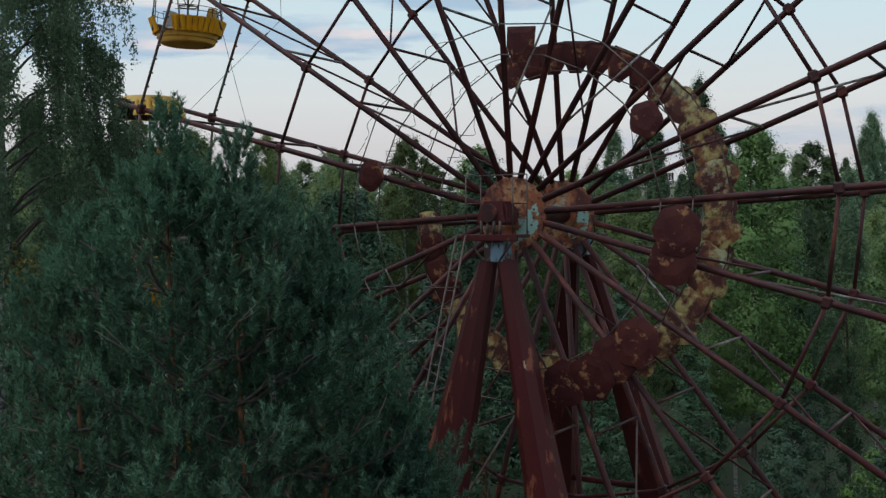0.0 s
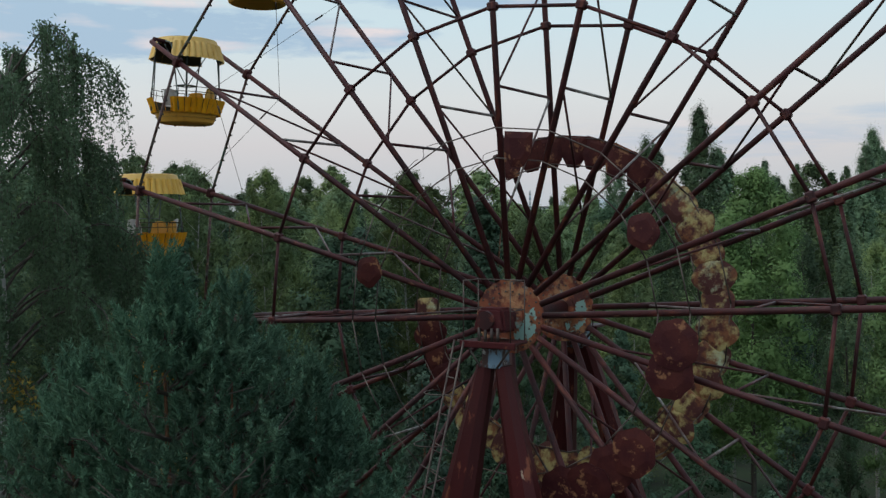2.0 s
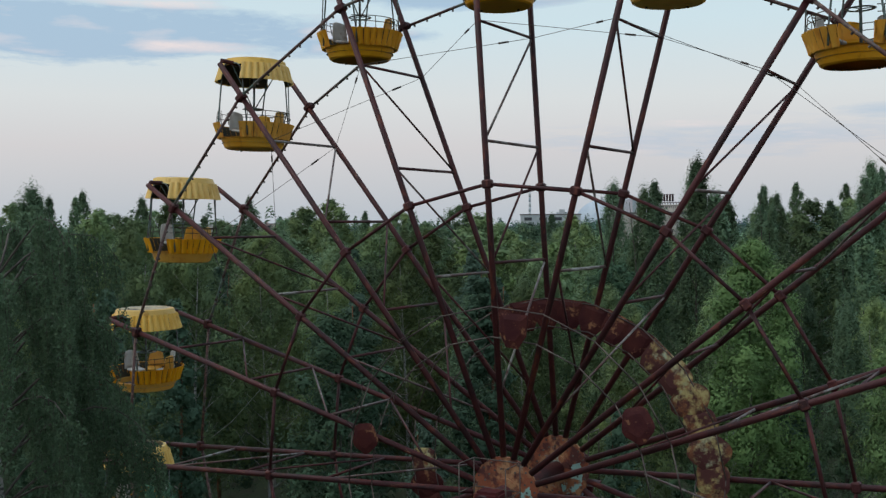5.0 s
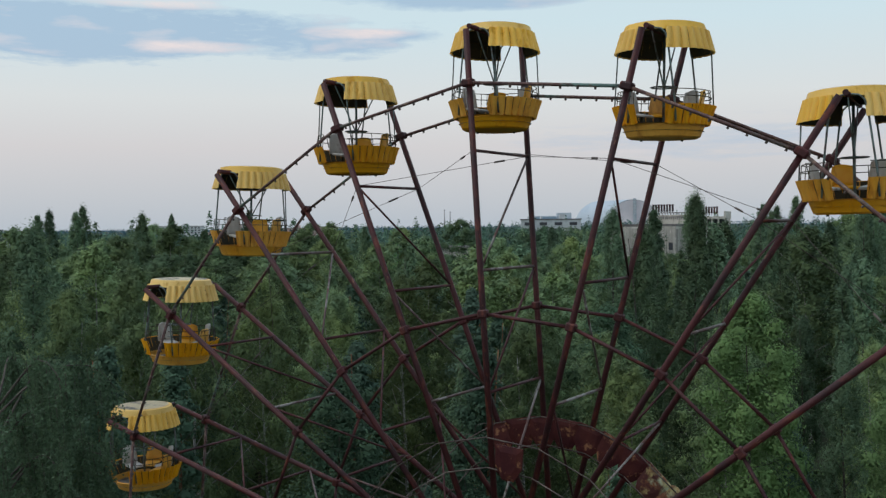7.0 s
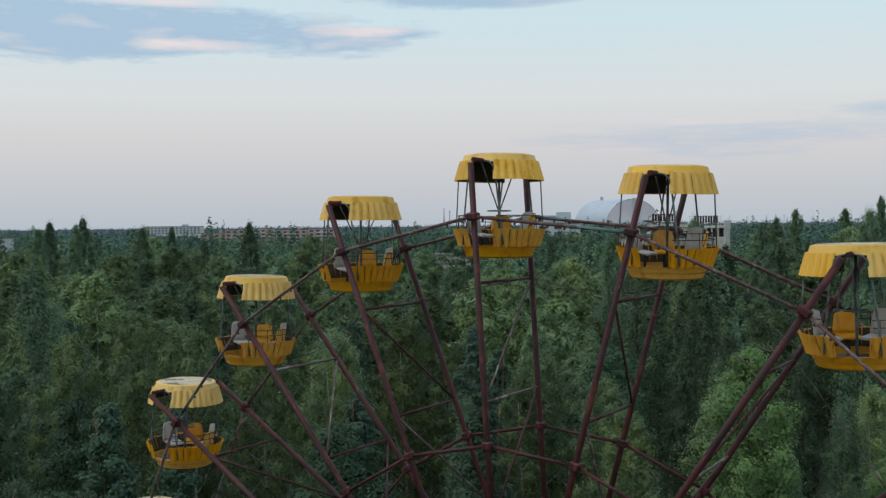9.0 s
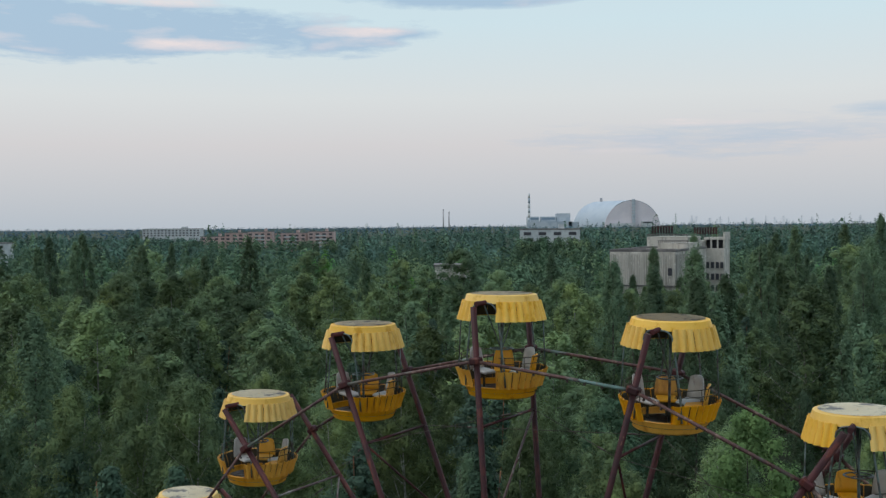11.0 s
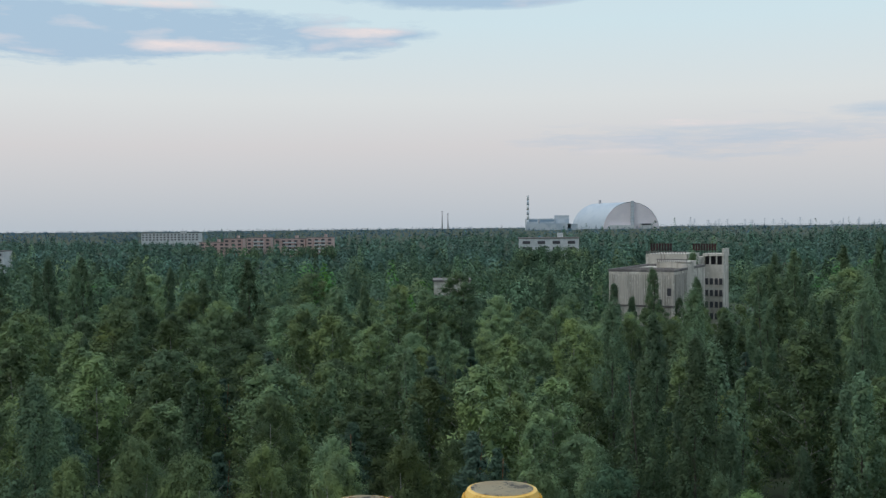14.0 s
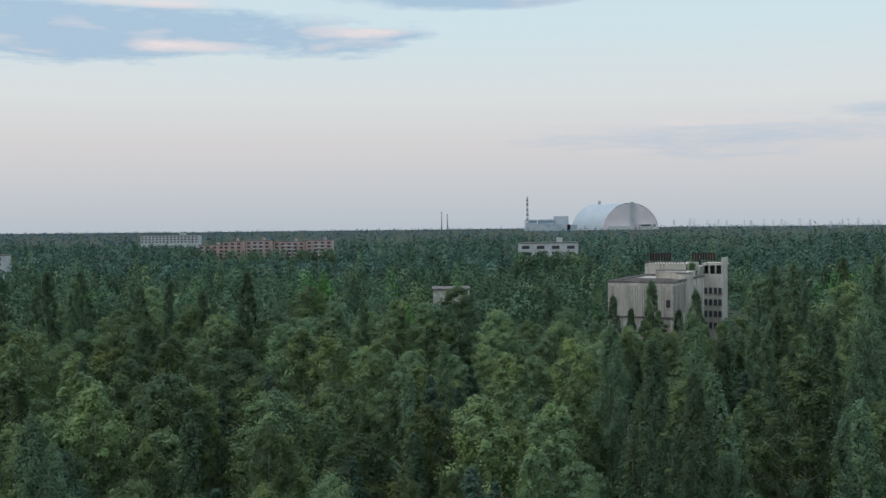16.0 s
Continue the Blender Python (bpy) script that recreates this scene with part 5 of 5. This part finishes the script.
def slab_block(name, x, y, w, d, h, mat, label, storeys, bays, rz=0, balconies=0, base=0.0):
    """a panel-built block with its storeys of windows on the facing side"""
    b = empty(name, pose(x, y, 0, 0, 0, rz), label, "building")
    box("wall", (w, d, h), (0, d / 2, h / 2), mat, b)
    box("roof", (w + 0.6, d + 0.6, 0.5), (0, d / 2, h + 0.25), CONCRETE_DARK, b)
    if storeys > 2:
        box("roof_hut", (w * 0.09, d * 0.4, 2.2), (w * 0.2, d / 2, h + 1.6), mat, b)
    win = box_mesh("window", (w / bays * 0.5, 0.4, 1.5), WINDOW)
    for s in range(storeys):
        z = h - 1.9 - s * 3.0
        for i in range(bays):
            wx = -w / 2 + (i + 0.5) * w / bays
            o = part("window", win, WINDOW, b)
            o.matrix_basis = pose(wx, -0.05, z)
        if balconies:
            for i in range(balconies):
                bx = -w / 2 + (i + 0.5) * w / balconies
                box("balcony", (w / balconies * 0.4, 1.4, 1.1), (bx, -0.7, z - 1.2), WHITE, b)
    return b


hotel()
slab_block("low_building", 2.8, 283, 10.0, 11, 15.5, CONCRETE, "low concrete building with a peeling pale wall in the trees", 0, 5)
slab_block("grey_block", 52, 500, 29, 14, 24.0, WHITE, "grey white panel building with broken dark openings", 3, 4, -4)
slab_block("white_block", -332, 1260, 70, 20, 23.2, WHITE, "long low white building far off in the wood", 3, 16, 0)
slab_block("white_block", -262, 600, 14, 12, 17.6, WHITE, "white gable showing between far trees", 2, 3, 0)
slab_block("brick_block", 186, 398, 16, 14, 26.5, BRICKRED, "red brick block with white balconies at the wood's edge", 6, 4, 0, 2)
for x, y, w, h, bal in ((-176, 870, 16, 20.6, 0), (-151, 850, 20, 21.5, 1), (-128, 868, 26, 20.2, 1), (-102, 862, 22, 21.2, 1), (-196, 880, 22, 17.5, 0)):
    slab_block("brick_block", x, y, w, 14, h, BRICKRED, "far pink brick apartment block, paled for haze, with white balcony bands", 4, max(3, int(w / 5)), 0, bal)


# ---- the power plant on the horizon ----
def arch():
    a = empty("arched_shelter", pose(551, 3000, 0, 0, 0, 0), "huge pale steel arch of the far power plant", "arch")
    n = 40
    prof = [(83 * math.cos(math.pi * i / n), 92 * math.sin(math.pi * i / n) ** 0.92 if 0 < i < n else 0.0) for i in range(n + 1)]
    back = (-78, 120)
    verts = [(x, 0, z) for x, z in prof] + [(x * 0.97 + back[0], back[1], z * 0.99) for x, z in prof]
    faces = [(i, i + 1, n + 2 + i, n + 1 + i) for i in range(n)]
    part("skin", mesh_of("skin", verts, faces, ARCH_SKIN, True), ARCH_SKIN, a)
    verts = [(x * 0.985, -0.5, z * 0.985) for x, z in prof] + [(x * 0.985, 3, z * 0.985) for x, z in prof]
    faces = [tuple(range(n + 1))] + [(i, n + 1 + i, n + 2 + i, i + 1) for i in range(n)]
    part("end_wall", mesh_of("end_wall", verts, faces, ARCH_END), ARCH_END, a, "rose grey end wall of the arch")
    box("lift_tower", (9, 6, 95), (3, -4, 47.5), PLANT, a)
    for z in range(8, 90, 9):
        box("tower_band", (10, 7, 1.2), (3, -4, z), CHIMNEY, a)
    box("annex", (70, 12, 25), (-28, -7, 12.5), WHITE, a)
    box("annex", (34, 12, 30), (42, -7, 15), WHITE, a)
    box("annex_window", (28, 1, 4), (42, -13.2, 27), WINDOW, a)
    box("vent", (7, 7, 12), (-75, 100, 95), CHIMNEY, a)


def plant_halls():
    p = empty("plant_hall", pose(320, 3010, 0), "turbine halls of the far power plant, coloured grey blue for haze", "industrial building")
    for x, w, h, m in ((-56, 34, 46, PLANT), (-12, 44, 46, PLANT), (32, 40, 55, PLANT), (-10, 130, 32, PLANT), (60, 30, 30, PLANT)):
        box("hall", (w, 40, h), (x, 20 if h > 40 else 0, h / 2), m, p)
    for x, w in ((-56, 30), (-12, 40)):
        box("hall_glazing", (w, 1, 6), (x, -0.8, 40), PLANT_GLASS, p)
    c = empty("chimney", pose(251, 3000, 0), "tall banded chimney of the far power plant", "chimney")
    for i in range(8):
        m = WHITE if i % 2 else PLANT
        rod("band", (0, 0, i * 14.2), (0, 0, (i + 1) * 14.2), 4.4 - i * 0.2, m, c, 12, 4.2 - i * 0.2)
    for x, h in ((0, 82), (22, 73)):
        c = empty("chimney", pose(2 + x, 4000, 0), "thin grey chimney on the horizon", "chimney")
        rod("shaft", (0, 0, 0), (0, 0, h), 3.2, CHIMNEY, c, 10, 2.2)
        box("cap", (5.5, 5.5, 2), (0, 0, h), CHIMNEY, c)


def pylons():
    rng = random.Random(4)
    first = empty("pylon", pose(700, 2900, 0), "lattice power pylon on the horizon", "pylon", "pylons along the horizon")
    for x in (-3, 3):
        rod("leg", (x, 0, 0), (x * 0.15, 0, 46), 0.42, PLANT, first, 4)
    for z, w in ((32, 11), (38, 8), (44, 5)):
        rod("arm", (-w, 0, z), (w, 0, z), 0.25, PLANT, first, 4)
    for i in range(27):
        x = 690 + i * 24 + rng.uniform(-6, 6)
        o = copy_thing(first, pose(x, 2900 + rng.uniform(-60, 60), rng.uniform(-12, 0) - 2, 0, 0, rng.uniform(-40, 40)))


arch()
plant_halls()
pylons()
